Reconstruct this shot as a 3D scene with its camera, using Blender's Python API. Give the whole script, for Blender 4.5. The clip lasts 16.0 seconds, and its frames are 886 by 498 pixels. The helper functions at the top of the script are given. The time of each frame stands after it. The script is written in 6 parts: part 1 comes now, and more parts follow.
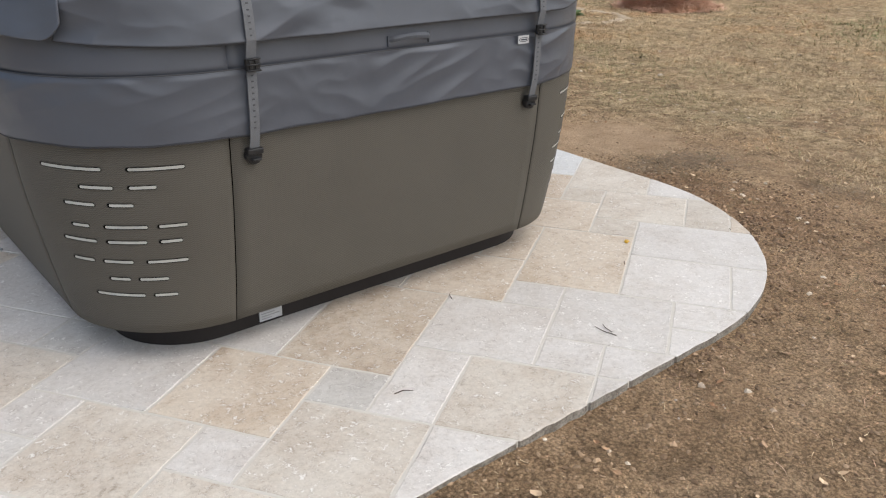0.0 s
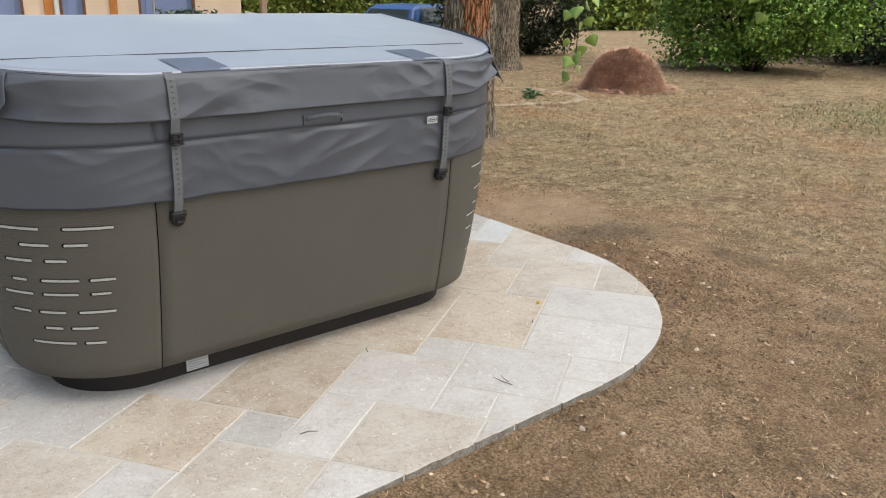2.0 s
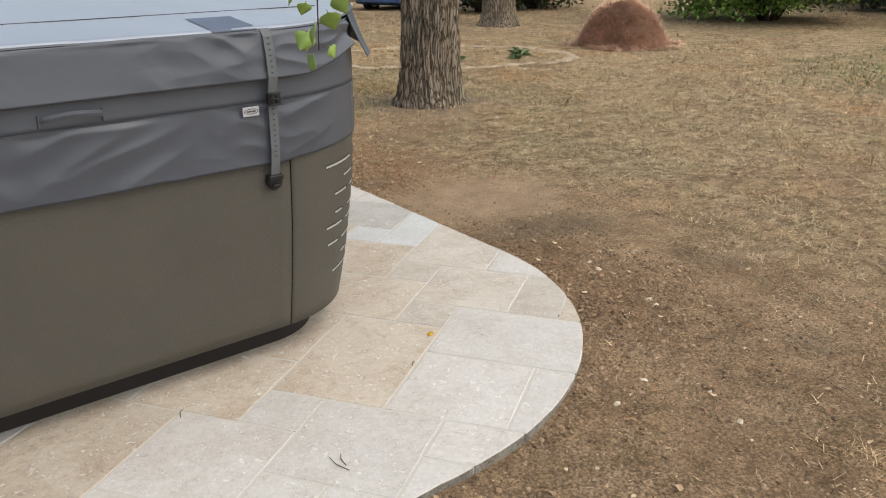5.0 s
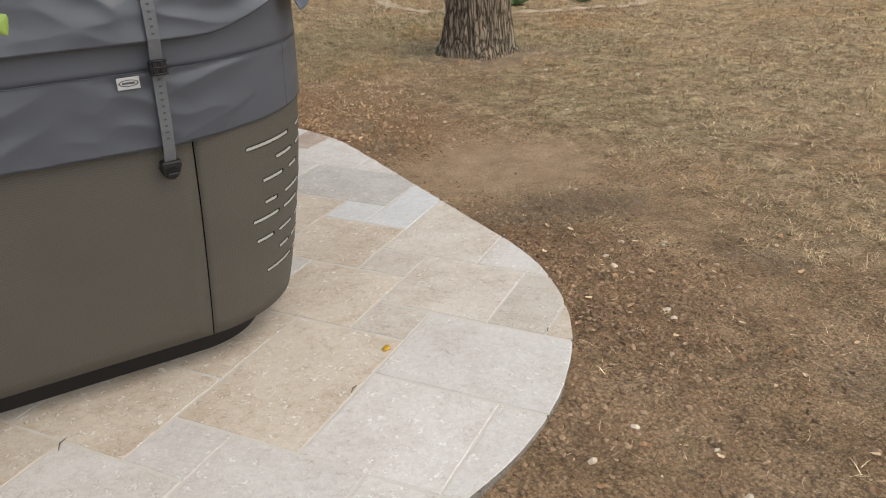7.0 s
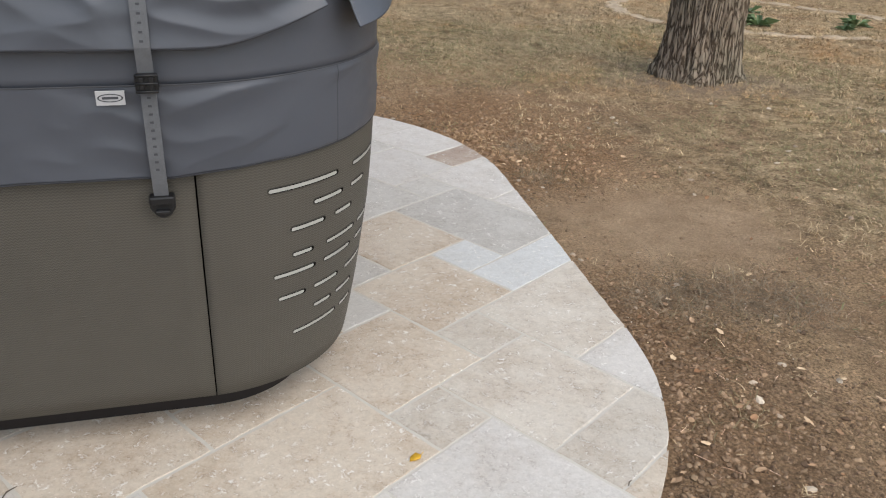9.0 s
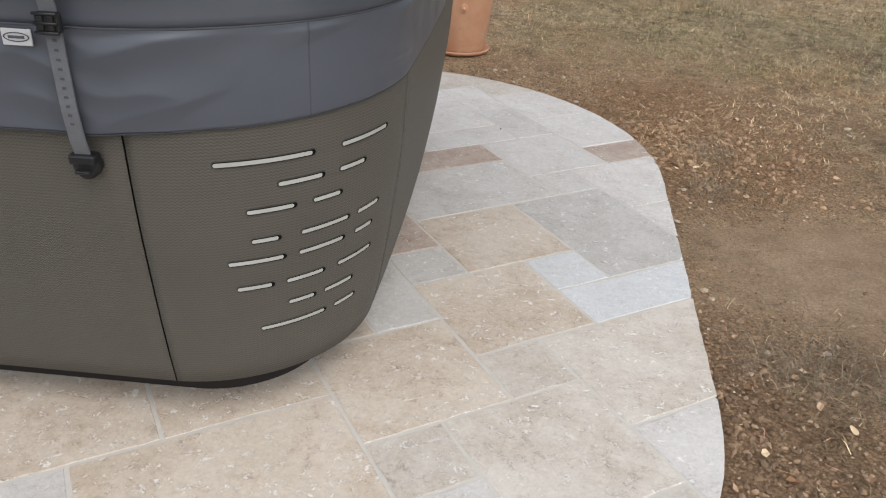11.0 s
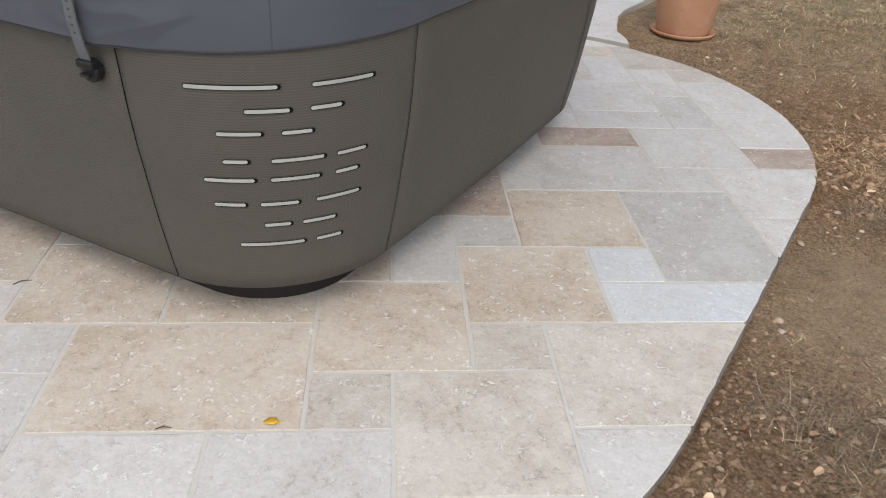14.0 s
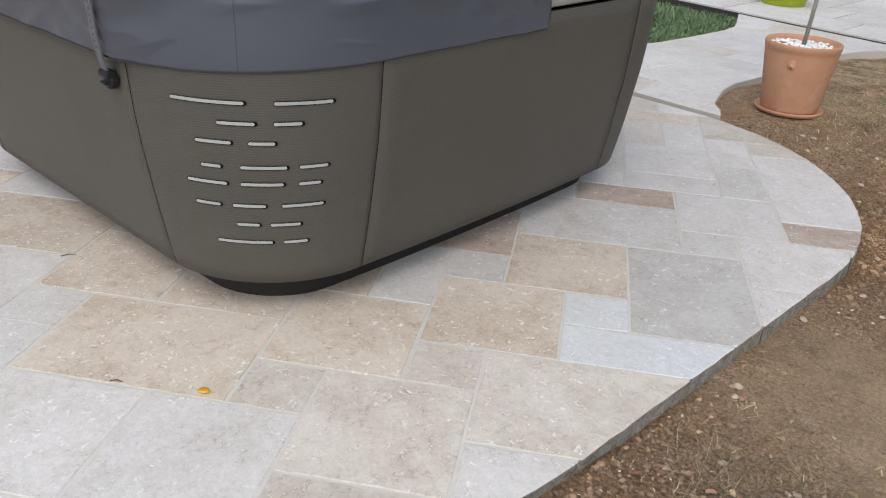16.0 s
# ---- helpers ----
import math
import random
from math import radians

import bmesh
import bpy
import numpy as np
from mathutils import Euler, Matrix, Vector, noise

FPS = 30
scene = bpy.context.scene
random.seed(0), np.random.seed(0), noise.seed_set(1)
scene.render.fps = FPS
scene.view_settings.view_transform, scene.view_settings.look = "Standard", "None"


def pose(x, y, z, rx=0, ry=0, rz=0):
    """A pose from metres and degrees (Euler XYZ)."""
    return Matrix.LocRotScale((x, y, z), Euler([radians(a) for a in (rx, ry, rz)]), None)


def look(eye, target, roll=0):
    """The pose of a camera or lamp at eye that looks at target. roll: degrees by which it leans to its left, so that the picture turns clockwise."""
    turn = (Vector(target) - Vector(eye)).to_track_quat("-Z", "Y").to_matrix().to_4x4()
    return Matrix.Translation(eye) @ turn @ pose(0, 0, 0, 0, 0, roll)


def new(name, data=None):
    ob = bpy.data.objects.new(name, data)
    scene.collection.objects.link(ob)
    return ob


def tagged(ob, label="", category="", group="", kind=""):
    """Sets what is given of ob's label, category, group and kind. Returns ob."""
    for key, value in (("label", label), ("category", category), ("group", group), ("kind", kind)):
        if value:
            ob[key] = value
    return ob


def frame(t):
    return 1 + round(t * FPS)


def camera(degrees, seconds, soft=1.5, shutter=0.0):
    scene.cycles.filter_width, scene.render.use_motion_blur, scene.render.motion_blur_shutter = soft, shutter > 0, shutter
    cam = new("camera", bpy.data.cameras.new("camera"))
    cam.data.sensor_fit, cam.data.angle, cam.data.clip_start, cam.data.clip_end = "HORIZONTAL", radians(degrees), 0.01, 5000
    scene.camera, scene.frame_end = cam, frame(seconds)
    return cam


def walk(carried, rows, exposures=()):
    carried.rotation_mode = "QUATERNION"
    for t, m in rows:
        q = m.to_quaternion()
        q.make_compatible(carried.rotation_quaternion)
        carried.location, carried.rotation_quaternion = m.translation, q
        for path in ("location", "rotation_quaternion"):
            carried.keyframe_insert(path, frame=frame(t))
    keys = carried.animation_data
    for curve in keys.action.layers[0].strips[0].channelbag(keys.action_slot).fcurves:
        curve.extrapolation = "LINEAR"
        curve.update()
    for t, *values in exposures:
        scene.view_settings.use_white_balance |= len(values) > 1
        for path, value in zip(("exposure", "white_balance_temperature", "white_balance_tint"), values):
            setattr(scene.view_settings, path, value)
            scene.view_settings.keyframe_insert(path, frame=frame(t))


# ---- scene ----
cam = camera(57.6, 16.0, soft=1.1)
PATH = [
    (0, (0.458, -0.03, 1.462), (1.566, 1.44, 0.681), 0.3),
    (0.5, (0.411, -0.177, 1.482), (1.488, 1.312, 0.692), -0.4),
    (1, (0.421, -0.34, 1.494), (1.557, 1.111, 0.718), 1.0),
    (1.5, (0.449, -0.432, 1.505), (1.582, 1.082, 0.856), 1.2),
    (2, (0.488, -0.44, 1.523), (1.668, 1.056, 0.913), 1.1),
    (2.5, (0.588, -0.372, 1.526), (1.803, 1.095, 0.917), 0.5),
    (3, (0.723, -0.289, 1.538), (1.959, 1.159, 0.926), -0.3),
    (3.5, (0.895, -0.248, 1.533), (2.136, 1.191, 0.907), -0.0),
    (3.7, (0.986, -0.246, 1.537), (2.21, 1.204, 0.904), -0.0),
    (5.8, (1.774, -0.069, 1.474), (2.814, 1.468, 0.729), -0.6),
    (6, (1.84, -0.055, 1.483), (2.859, 1.492, 0.73), -0.5),
    (6.5, (2.015, 0.035, 1.454), (2.974, 1.592, 0.643), -0.7),
    (7, (2.179, 0.114, 1.454), (3.08, 1.693, 0.62), -1.4),
    (7.5, (2.369, 0.169, 1.463), (3.209, 1.777, 0.622), 1.2),
    (8, (2.548, 0.253, 1.47), (3.225, 1.927, 0.611), 3.1),
    (8.5, (2.68, 0.412, 1.448), (3.174, 2.14, 0.57), 2.3),
    (9, (2.788, 0.538, 1.454), (3.2, 2.297, 0.597), 2.4),
    (9.5, (2.966, 0.666, 1.437), (3.169, 2.458, 0.573), 2.4),
    (9.7, (3.034, 0.715, 1.425), (3.173, 2.508, 0.551), 3.4),
    (11.8, (3.637, 0.936, 1.366), (3.209, 2.638, 0.407), 2.5),
    (12, (3.692, 0.936, 1.368), (3.217, 2.621, 0.403), 3.3),
    (12.5, (3.773, 0.984, 1.365), (3.21, 2.635, 0.387), 3.1),
    (13, (3.864, 1.072, 1.338), (3.223, 2.689, 0.35), 4.3),
    (13.5, (3.972, 1.115, 1.346), (3.273, 2.7, 0.347), 4.7),
    (14, (4.127, 1.135, 1.371), (3.253, 2.623, 0.361), 2.7),
    (14.5, (4.319, 1.16, 1.381), (3.347, 2.613, 0.409), 2.3),
    (15, (4.433, 1.229, 1.364), (3.374, 2.661, 0.454), 1.6),
    (15.5, (4.571, 1.313, 1.357), (3.439, 2.703, 0.47), 3.9),
    (16, (4.729, 1.348, 1.383), (3.47, 2.622, 0.492), 3.1),
]
EXPOSURES = [
    (0.0, 0.82, 6400, 7),
    (2.0, 0.80, 6540, 5),
    (3.5, 0.81, 6620, 4),
    (7.0, 0.65, 6680, 6),
    (8.5, 0.65, 6450, 6),
    (9.5, 0.80, 6230, 6),
    (12.0, 0.73, 6280, 7),
    (16.0, 0.72, 6120, 7),
]
walk(cam, [(t, look(eye, target, roll)) for t, eye, target, roll in PATH], EXPOSURES)

# ---------------------------------------------------------------- light
SUN_ELEV, SUN_ROT = 55.0, 148.0
world = bpy.data.worlds.new("sky")
scene.world = world
world.use_nodes = True
wn = world.node_tree
sky = wn.nodes.new("ShaderNodeTexSky")
sky.sky_type = "NISHITA"
sky.sun_disc = False
sky.sun_elevation, sky.sun_rotation = radians(SUN_ELEV), radians(SUN_ROT)
sky.air_density, sky.dust_density, sky.ozone_density = 1.0, 4.0, 1.0
wn.nodes["Background"].inputs["Strength"].default_value = 0.09
wn.links.new(sky.outputs["Color"], wn.nodes["Background"].inputs["Color"])

sun_data = bpy.data.lights.new("sun", "SUN")
sun_data.energy, sun_data.angle, sun_data.color = 1.5, radians(140), (1.0, 0.975, 0.95)
sun = new("sun", sun_data)
sun_dir = Vector((math.sin(radians(SUN_ROT)) * math.cos(radians(SUN_ELEV)), math.cos(radians(SUN_ROT)) * math.cos(radians(SUN_ELEV)), math.sin(radians(SUN_ELEV))))
sun.matrix_world = look(sun_dir * 30, (0, 0, 0))


# ---------------------------------------------------------------- materials
class Shade:
    """A small builder for node materials."""

    def __init__(self, name, rough=0.8, metal=0.0, spec=0.5):
        self.mat = bpy.data.materials.new(name)
        self.mat.use_nodes = True
        self.nt = self.mat.node_tree
        self.p = self.nt.nodes["Principled BSDF"]
        self.p.inputs["Roughness"].default_value = rough
        self.p.inputs["Metallic"].default_value = metal
        self.p.inputs["Specular IOR Level"].default_value = spec
        self.height = None

    def node(self, kind, **kw):
        n = self.nt.nodes.new(kind)
        for k, v in kw.items():
            n.inputs[k].default_value = v
        return n

    def link(self, a, b):
        self.nt.links.new(a, b)

    def coords(self, which="Object", scale=(1, 1, 1)):
        c = self.nt.nodes.new("ShaderNodeTexCoord")
        m = self.nt.nodes.new("ShaderNodeMapping")
        m.inputs["Scale"].default_value = scale
        self.link(c.outputs[which], m.inputs["Vector"])
        return m.outputs["Vector"]

    def world_coords(self, scale=(1, 1, 1)):
        c = self.nt.nodes.new("ShaderNodeNewGeometry")
        m = self.nt.nodes.new("ShaderNodeMapping")
        m.inputs["Scale"].default_value = scale
        self.link(c.outputs["Position"], m.inputs["Vector"])
        return m.outputs["Vector"]

    def noise(self, vec, scale, detail=4.0, rough=0.6, distort=0.0):
        n = self.node("ShaderNodeTexNoise", Scale=scale, Detail=detail, Roughness=rough, Distortion=distort)
        self.link(vec, n.inputs["Vector"])
        return n.outputs["Fac"]

    def voronoi(self, vec, scale, out="Distance", rand=1.0):
        n = self.node("ShaderNodeTexVoronoi", Scale=scale, Randomness=rand)
        self.link(vec, n.inputs["Vector"])
        return n.outputs[out]

    def ramp(self, fac, stops):
        n = self.nt.nodes.new("ShaderNodeValToRGB")
        e = n.color_ramp.elements
        while len(e) < len(stops):
            e.new(0.5)
        for el, (pos, col) in zip(e, stops):
            el.position = pos
            el.color = (*col, 1) if isinstance(col, tuple) else (col, col, col, 1)
        self.link(fac, n.inputs["Fac"])
        return n.outputs["Color"]

    def mix(self, fac, a, b, mode="MIX"):
        n = self.nt.nodes.new("ShaderNodeMix")
        n.data_type, n.blend_type = "RGBA", mode
        for k, v in ((0, fac), (6, a), (7, b)):
            sock = n.inputs[k]
            if isinstance(v, (int, float)):
                sock.default_value = v if k == 0 else (v, v, v, 1)
            elif isinstance(v, tuple):
                sock.default_value = (*v, 1)
            else:
                self.link(v, sock)
        return n.outputs[2]

    def math(self, op, a, b=0.0):
        n = self.nt.nodes.new("ShaderNodeMath")
        n.operation = op
        for sock, v in zip(n.inputs, (a, b)):
            if isinstance(v, (int, float)):
                sock.default_value = v
            else:
                self.link(v, sock)
        return n.outputs[0]

    def random(self):
        return self.nt.nodes.new("ShaderNodeObjectInfo").outputs["Random"]

    def island(self):
        return self.nt.nodes.new("ShaderNodeNewGeometry").outputs["Random Per Island"]

    def color(self, c):
        if isinstance(c, tuple):
            self.p.inputs["Base Color"].default_value = (*c, 1)
        else:
            self.link(c, self.p.inputs["Base Color"])
        return self

    def rough(self, r):
        self.link(r, self.p.inputs["Roughness"])
        return self

    def bump(self, h, dist, strength=1.0):
        n = self.node("ShaderNodeBump", Strength=strength, Distance=dist)
        self.link(h, n.inputs["Height"])
        if self.height is not None:
            self.link(self.height, n.inputs["Normal"])
        self.height = n.outputs["Normal"]
        self.link(self.height, self.p.inputs["Normal"])
        return self


def shift(s, vec, amount):
    """Moves a texture by a random step per object, so that no two pieces look alike."""
    n = s.nt.nodes.new("ShaderNodeVectorMath")
    n.operation = "ADD"
    comb = s.nt.nodes.new("ShaderNodeCombineXYZ")
    r = s.random()
    s.link(s.math("MULTIPLY", r, amount), comb.inputs[0])
    s.link(s.math("MULTIPLY", r, amount * 1.7), comb.inputs[1])
    s.link(vec, n.inputs[0])
    s.link(comb.outputs[0], n.inputs[1])
    return n.outputs[0]


def travertine(name, light, mid, dark, stain=0.5):
    s = Shade(name, rough=0.62, spec=0.32)
    v = shift(s, s.world_coords(), 37.0)
    base = s.ramp(s.noise(v, 2.4, 6, 0.62, 0.8), [(0.30, mid), (0.50, light), (0.70, tuple(0.6 * a + 0.4 * b for a, b in zip(light, mid)))])
    patch = s.ramp(s.noise(v, 5.5, 10, 0.80, 0.1), [(0.45, 0.0), (0.62, 1.0)])
    base = s.mix(s.math("MULTIPLY", patch, 0.74 * stain), base, dark)
    spot = s.ramp(s.noise(v, 34.0, 7, 0.80, 0.0), [(0.52, 0.0), (0.60, 1.0)])
    base = s.mix(s.math("MULTIPLY", s.math("MULTIPLY", spot, s.math("ADD", 0.32, patch)), 0.74 * stain), base, tuple(0.66 * c for c in dark))
    grain = s.ramp(s.noise(v, 60, 6, 0.85), [(0.34, 0.86), (0.64, 1.07)])
    base = s.mix(1.0, base, grain, "MULTIPLY")
    # pale crusts left in the pores, in drifts, and small dark pores
    drift = s.ramp(s.noise(v, 4.0, 4, 0.65), [(0.36, 0.10), (0.56, 1.0)])
    crust = s.ramp(s.noise(v, 34, 6, 0.80, 0.3), [(0.575, 0.0), (0.605, 1.0)])
    base = s.mix(s.math("MULTIPLY", s.math("MULTIPLY", crust, drift), 0.85), base, (0.76, 0.735, 0.69))
    pits = s.ramp(s.noise(v, 95, 4, 0.7), [(0.62, 0.0), (0.68, 1.0)])
    base = s.mix(s.math("MULTIPLY", pits, 0.34), base, tuple(0.7 * c for c in dark))
    tone = s.math("ADD", 0.90, s.math("MULTIPLY", s.random(), 0.14))
    base = s.mix(1.0, base, s.ramp(tone, [(0.0, 0.0), (1.0, 1.0)]), "MULTIPLY")
    s.color(base)
    s.bump(s.noise(v, 20, 7, 0.75), 0.005, 0.45)
    s.bump(s.math("SUBTRACT", s.math("MULTIPLY", crust, 0.6), pits), 0.0018, 0.6)
    return s.mat


STONE = {
    "w": travertine("travertine_white", (0.598, 0.567, 0.533), (0.548, 0.510, 0.470), (0.457, 0.404, 0.353), 0.66),
    "g": travertine("travertine_grey", (0.546, 0.523, 0.488), (0.493, 0.465, 0.427), (0.399, 0.360, 0.317), 0.70),
    "b": travertine("travertine_beige", (0.575, 0.502, 0.415), (0.520, 0.443, 0.353), (0.404, 0.307, 0.219), 0.85),
    "u": travertine("travertine_blue_white", (0.575, 0.578, 0.572), (0.538, 0.538, 0.529), (0.473, 0.457, 0.430), 0.4),
    "r": travertine("travertine_rosy", (0.462, 0.383, 0.320), (0.404, 0.323, 0.263), (0.304, 0.215, 0.158), 0.8),
    "c": travertine("travertine_cream", (0.578, 0.528, 0.461), (0.525, 0.471, 0.401), (0.425, 0.352, 0.279), 0.80),
}


def grout_material():
    s = Shade("grout", rough=0.9, spec=0.2)
    v = s.world_coords()
    s.color(s.mix(s.noise(v, 30, 5), (0.46, 0.43, 0.38), (0.57, 0.54, 0.49)))
    s.bump(s.noise(v, 220, 3), 0.002, 0.6)
    return s.mat


def concrete_material():
    s = Shade("concrete_edge", rough=0.95, spec=0.12)
    v = s.world_coords()
    c = s.ramp(s.noise(v, 22, 8, 0.8), [(0.32, (0.150, 0.125, 0.100)), (0.5, (0.285, 0.258, 0.222)), (0.70, (0.43, 0.40, 0.355))])
    s.color(s.mix(1.0, c, s.ramp(s.noise(v, 120, 4, 0.8), [(0.36, 0.55), (0.55, 1.08)]), "MULTIPLY"))
    s.bump(s.noise(v, 70, 6, 0.8), 0.010, 0.9)
    return s.mat


def soil_material():
    s = Shade("soil", rough=0.95, spec=0.10)
    v = s.world_coords()
    sep = s.nt.nodes.new("ShaderNodeSeparateXYZ")
    s.link(v, sep.inputs[0])

    def round_patch(x, y, kx, ky, inner, outer, ragged, scale, most):
        """Fades from most at a centre to 0, with a ragged rim."""
        dx = s.math("MULTIPLY", s.math("SUBTRACT", sep.outputs[0], x), kx)
        dy = s.math("MULTIPLY", s.math("SUBTRACT", sep.outputs[1], y), ky)
        r = s.math("SQRT", s.math("ADD", s.math("MULTIPLY", dx, dx), s.math("MULTIPLY", dy, dy)))
        r = s.math("ADD", r, s.math("MULTIPLY", s.math("SUBTRACT", s.noise(v, scale, 6, 0.75), 0.5), ragged))
        return s.ramp(r, [(inner, most), (outer, 0.0)])

    grit = s.ramp(s.noise(v, 75, 7, 0.95), [(0.40, 0.42), (0.52, 0.95), (0.62, 1.30)])
    crumb = s.ramp(s.math("ADD", s.voronoi(v, 95), s.math("MULTIPLY", s.noise(v, 40, 5, 0.8), 0.5)), [(0.35, 1.20), (0.72, 0.98), (1.0, 0.62)])
    earth = s.ramp(s.noise(v, 3.2, 9, 0.78), [(0.30, (0.340, 0.220, 0.125)), (0.50, (0.495, 0.335, 0.200)), (0.70, (0.630, 0.445, 0.285))])
    earth = s.mix(1.0, earth, crumb, "MULTIPLY")
    dry = s.ramp(s.noise(v, 5.0, 9, 0.80), [(0.32, (0.255, 0.172, 0.094)), (0.48, (0.410, 0.296, 0.172)), (0.66, (0.620, 0.470, 0.295))])
    # bare earth lies round the paving, dry turf further out
    big = s.noise(v, 0.55, 5, 0.6, 0.4)
    dx = s.math("ABSOLUTE", s.math("SUBTRACT", sep.outputs[0], 2.2))
    dy = s.math("ABSOLUTE", s.math("SUBTRACT", sep.outputs[1], 3.0))
    d = s.math("MAXIMUM", s.math("SUBTRACT", dx, 1.8), s.math("SUBTRACT", dy, 2.6))
    d = s.math("ADD", d, s.math("MULTIPLY", s.math("SUBTRACT", big, 0.5), 2.6))
    turf = s.ramp(s.math("MULTIPLY", d, 0.25), [(0.16, 0.0), (0.42, 1.0)])
    c = s.mix(turf, earth, dry)
    moss = s.ramp(s.noise(v, 0.8, 6, 0.70), [(0.54, 0.0), (0.66, 0.50)])
    c = s.mix(s.math("MULTIPLY", moss, turf), c, (0.285, 0.262, 0.138))
    bare = s.ramp(s.noise(v, 1.0, 7, 0.70, 0.6), [(0.50, 0.0), (0.60, 0.80)])
    c = s.mix(bare, c, s.mix(s.noise(v, 9, 6, 0.8), (0.290, 0.180, 0.100), (0.460, 0.310, 0.195)))
    shade = s.ramp(s.noise(v, 2.6, 8, 0.80, 0.8), [(0.36, 0.60), (0.48, 0.96), (0.66, 1.14)])
    c = s.mix(1.0, c, shade, "MULTIPLY")
    straw = s.ramp(s.noise(v, 30, 6, 0.85, 2.8), [(0.53, 0.0), (0.60, 1.0)])
    c = s.mix(s.math("MULTIPLY", straw, s.math("ADD", 0.10, s.math("MULTIPLY", turf, 0.42))), c, (0.640, 0.520, 0.345))
    mid = s.ramp(s.noise(v, 10, 10, 0.90, 0.6), [(0.41, 0.52), (0.49, 0.98), (0.60, 1.26)])
    c = s.mix(s.math("ADD", 0.50, s.math("MULTIPLY", turf, 0.50)), c, s.mix(1.0, c, mid, "MULTIPLY"))
    c = s.mix(1.0, c, grit, "MULTIPLY")
    # a trodden, smooth stretch of bare earth beside the paving
    trod = s.ramp(s.noise(v, 5.0, 9, 0.75), [(0.30, (0.385, 0.268, 0.168)), (0.70, (0.600, 0.440, 0.292))])
    trod = s.mix(1.0, trod, s.ramp(s.noise(v, 80, 6, 0.9), [(0.38, 0.66), (0.60, 1.14)]), "MULTIPLY")
    c = s.mix(round_patch(4.55, 3.60, 1.15, 1.55, 0.35, 1.10, 1.9, 3.0, 0.80), c, trod)
    # freshly turned orange earth at the back of the paving
    dug = s.ramp(s.noise(v, 7.0, 8, 0.78), [(0.32, (0.270, 0.152, 0.076)), (0.66, (0.480, 0.305, 0.175))])
    dug = s.mix(1.0, s.mix(1.0, dug, grit, "MULTIPLY"), crumb, "MULTIPLY")
    c = s.mix(round_patch(4.10, 5.00, 0.95, 0.78, 0.50, 0.95, 1.0, 3.0, 0.9), c, dug)
    # damp dark crumbs by the front corner of the paving
    damp = s.mix(1.0, s.ramp(s.noise(v, 9.0, 8, 0.8), [(0.32, (0.150, 0.084, 0.046)), (0.66, (0.350, 0.212, 0.122))]), crumb, "MULTIPLY")
    c = s.mix(round_patch(3.95, 2.45, 1.6, 0.85, 0.30, 0.85, 0.9, 4.0, 0.55), c, damp)
    # the greyish bare ring under the old tree
    grey = s.mix(1.0, s.mix(s.noise(v, 8, 8, 0.8), (0.230, 0.172, 0.125), (0.440, 0.345, 0.265)), grit, "MULTIPLY")
    c = s.mix(round_patch(6.22, 6.42, 0.95, 1.1, 0.45, 0.95, 0.7, 3.0, 0.85), c, grey)
    s.color(c)
    s.bump(s.noise(v, 12, 7, 0.78), 0.030, 0.8)
    s.bump(s.math("SUBTRACT", s.noise(v, 85, 6, 0.9), s.math("MULTIPLY", s.voronoi(v, 95), 0.30)), 0.012, 1.0)
    return s.mat


def panel_material():
    s = Shade("woven_resin_panel", rough=0.58, spec=0.32)
    v = s.coords("UV")
    sep = s.nt.nodes.new("ShaderNodeSeparateXYZ")
    s.link(v, sep.inputs[0])
    column = s.math("PINGPONG", sep.outputs[0], 0.0045)
    rows = s.math("MULTIPLY", s.math("ADD", sep.outputs[1], s.math("MULTIPLY", column, 0.75)), 2 * math.pi / 0.0068)
    weave = s.math("ADD", s.math("MULTIPLY", s.math("SINE", rows), 0.5), 0.5)
    fibre = s.noise(v, 420, 3, 0.7)
    tone = s.ramp(s.noise(v, 3.0, 5), [(0.3, (0.092, 0.084, 0.070)), (0.7, (0.103, 0.094, 0.078))])
    groove = s.math("MULTIPLY", s.math("SUBTRACT", 1.0, weave), s.math("ADD", 0.18, s.math("MULTIPLY", fibre, 0.46)))
    s.color(s.mix(groove, tone, (0.030, 0.028, 0.023)))
    s.bump(weave, 0.0012, 0.55)
    return s.mat


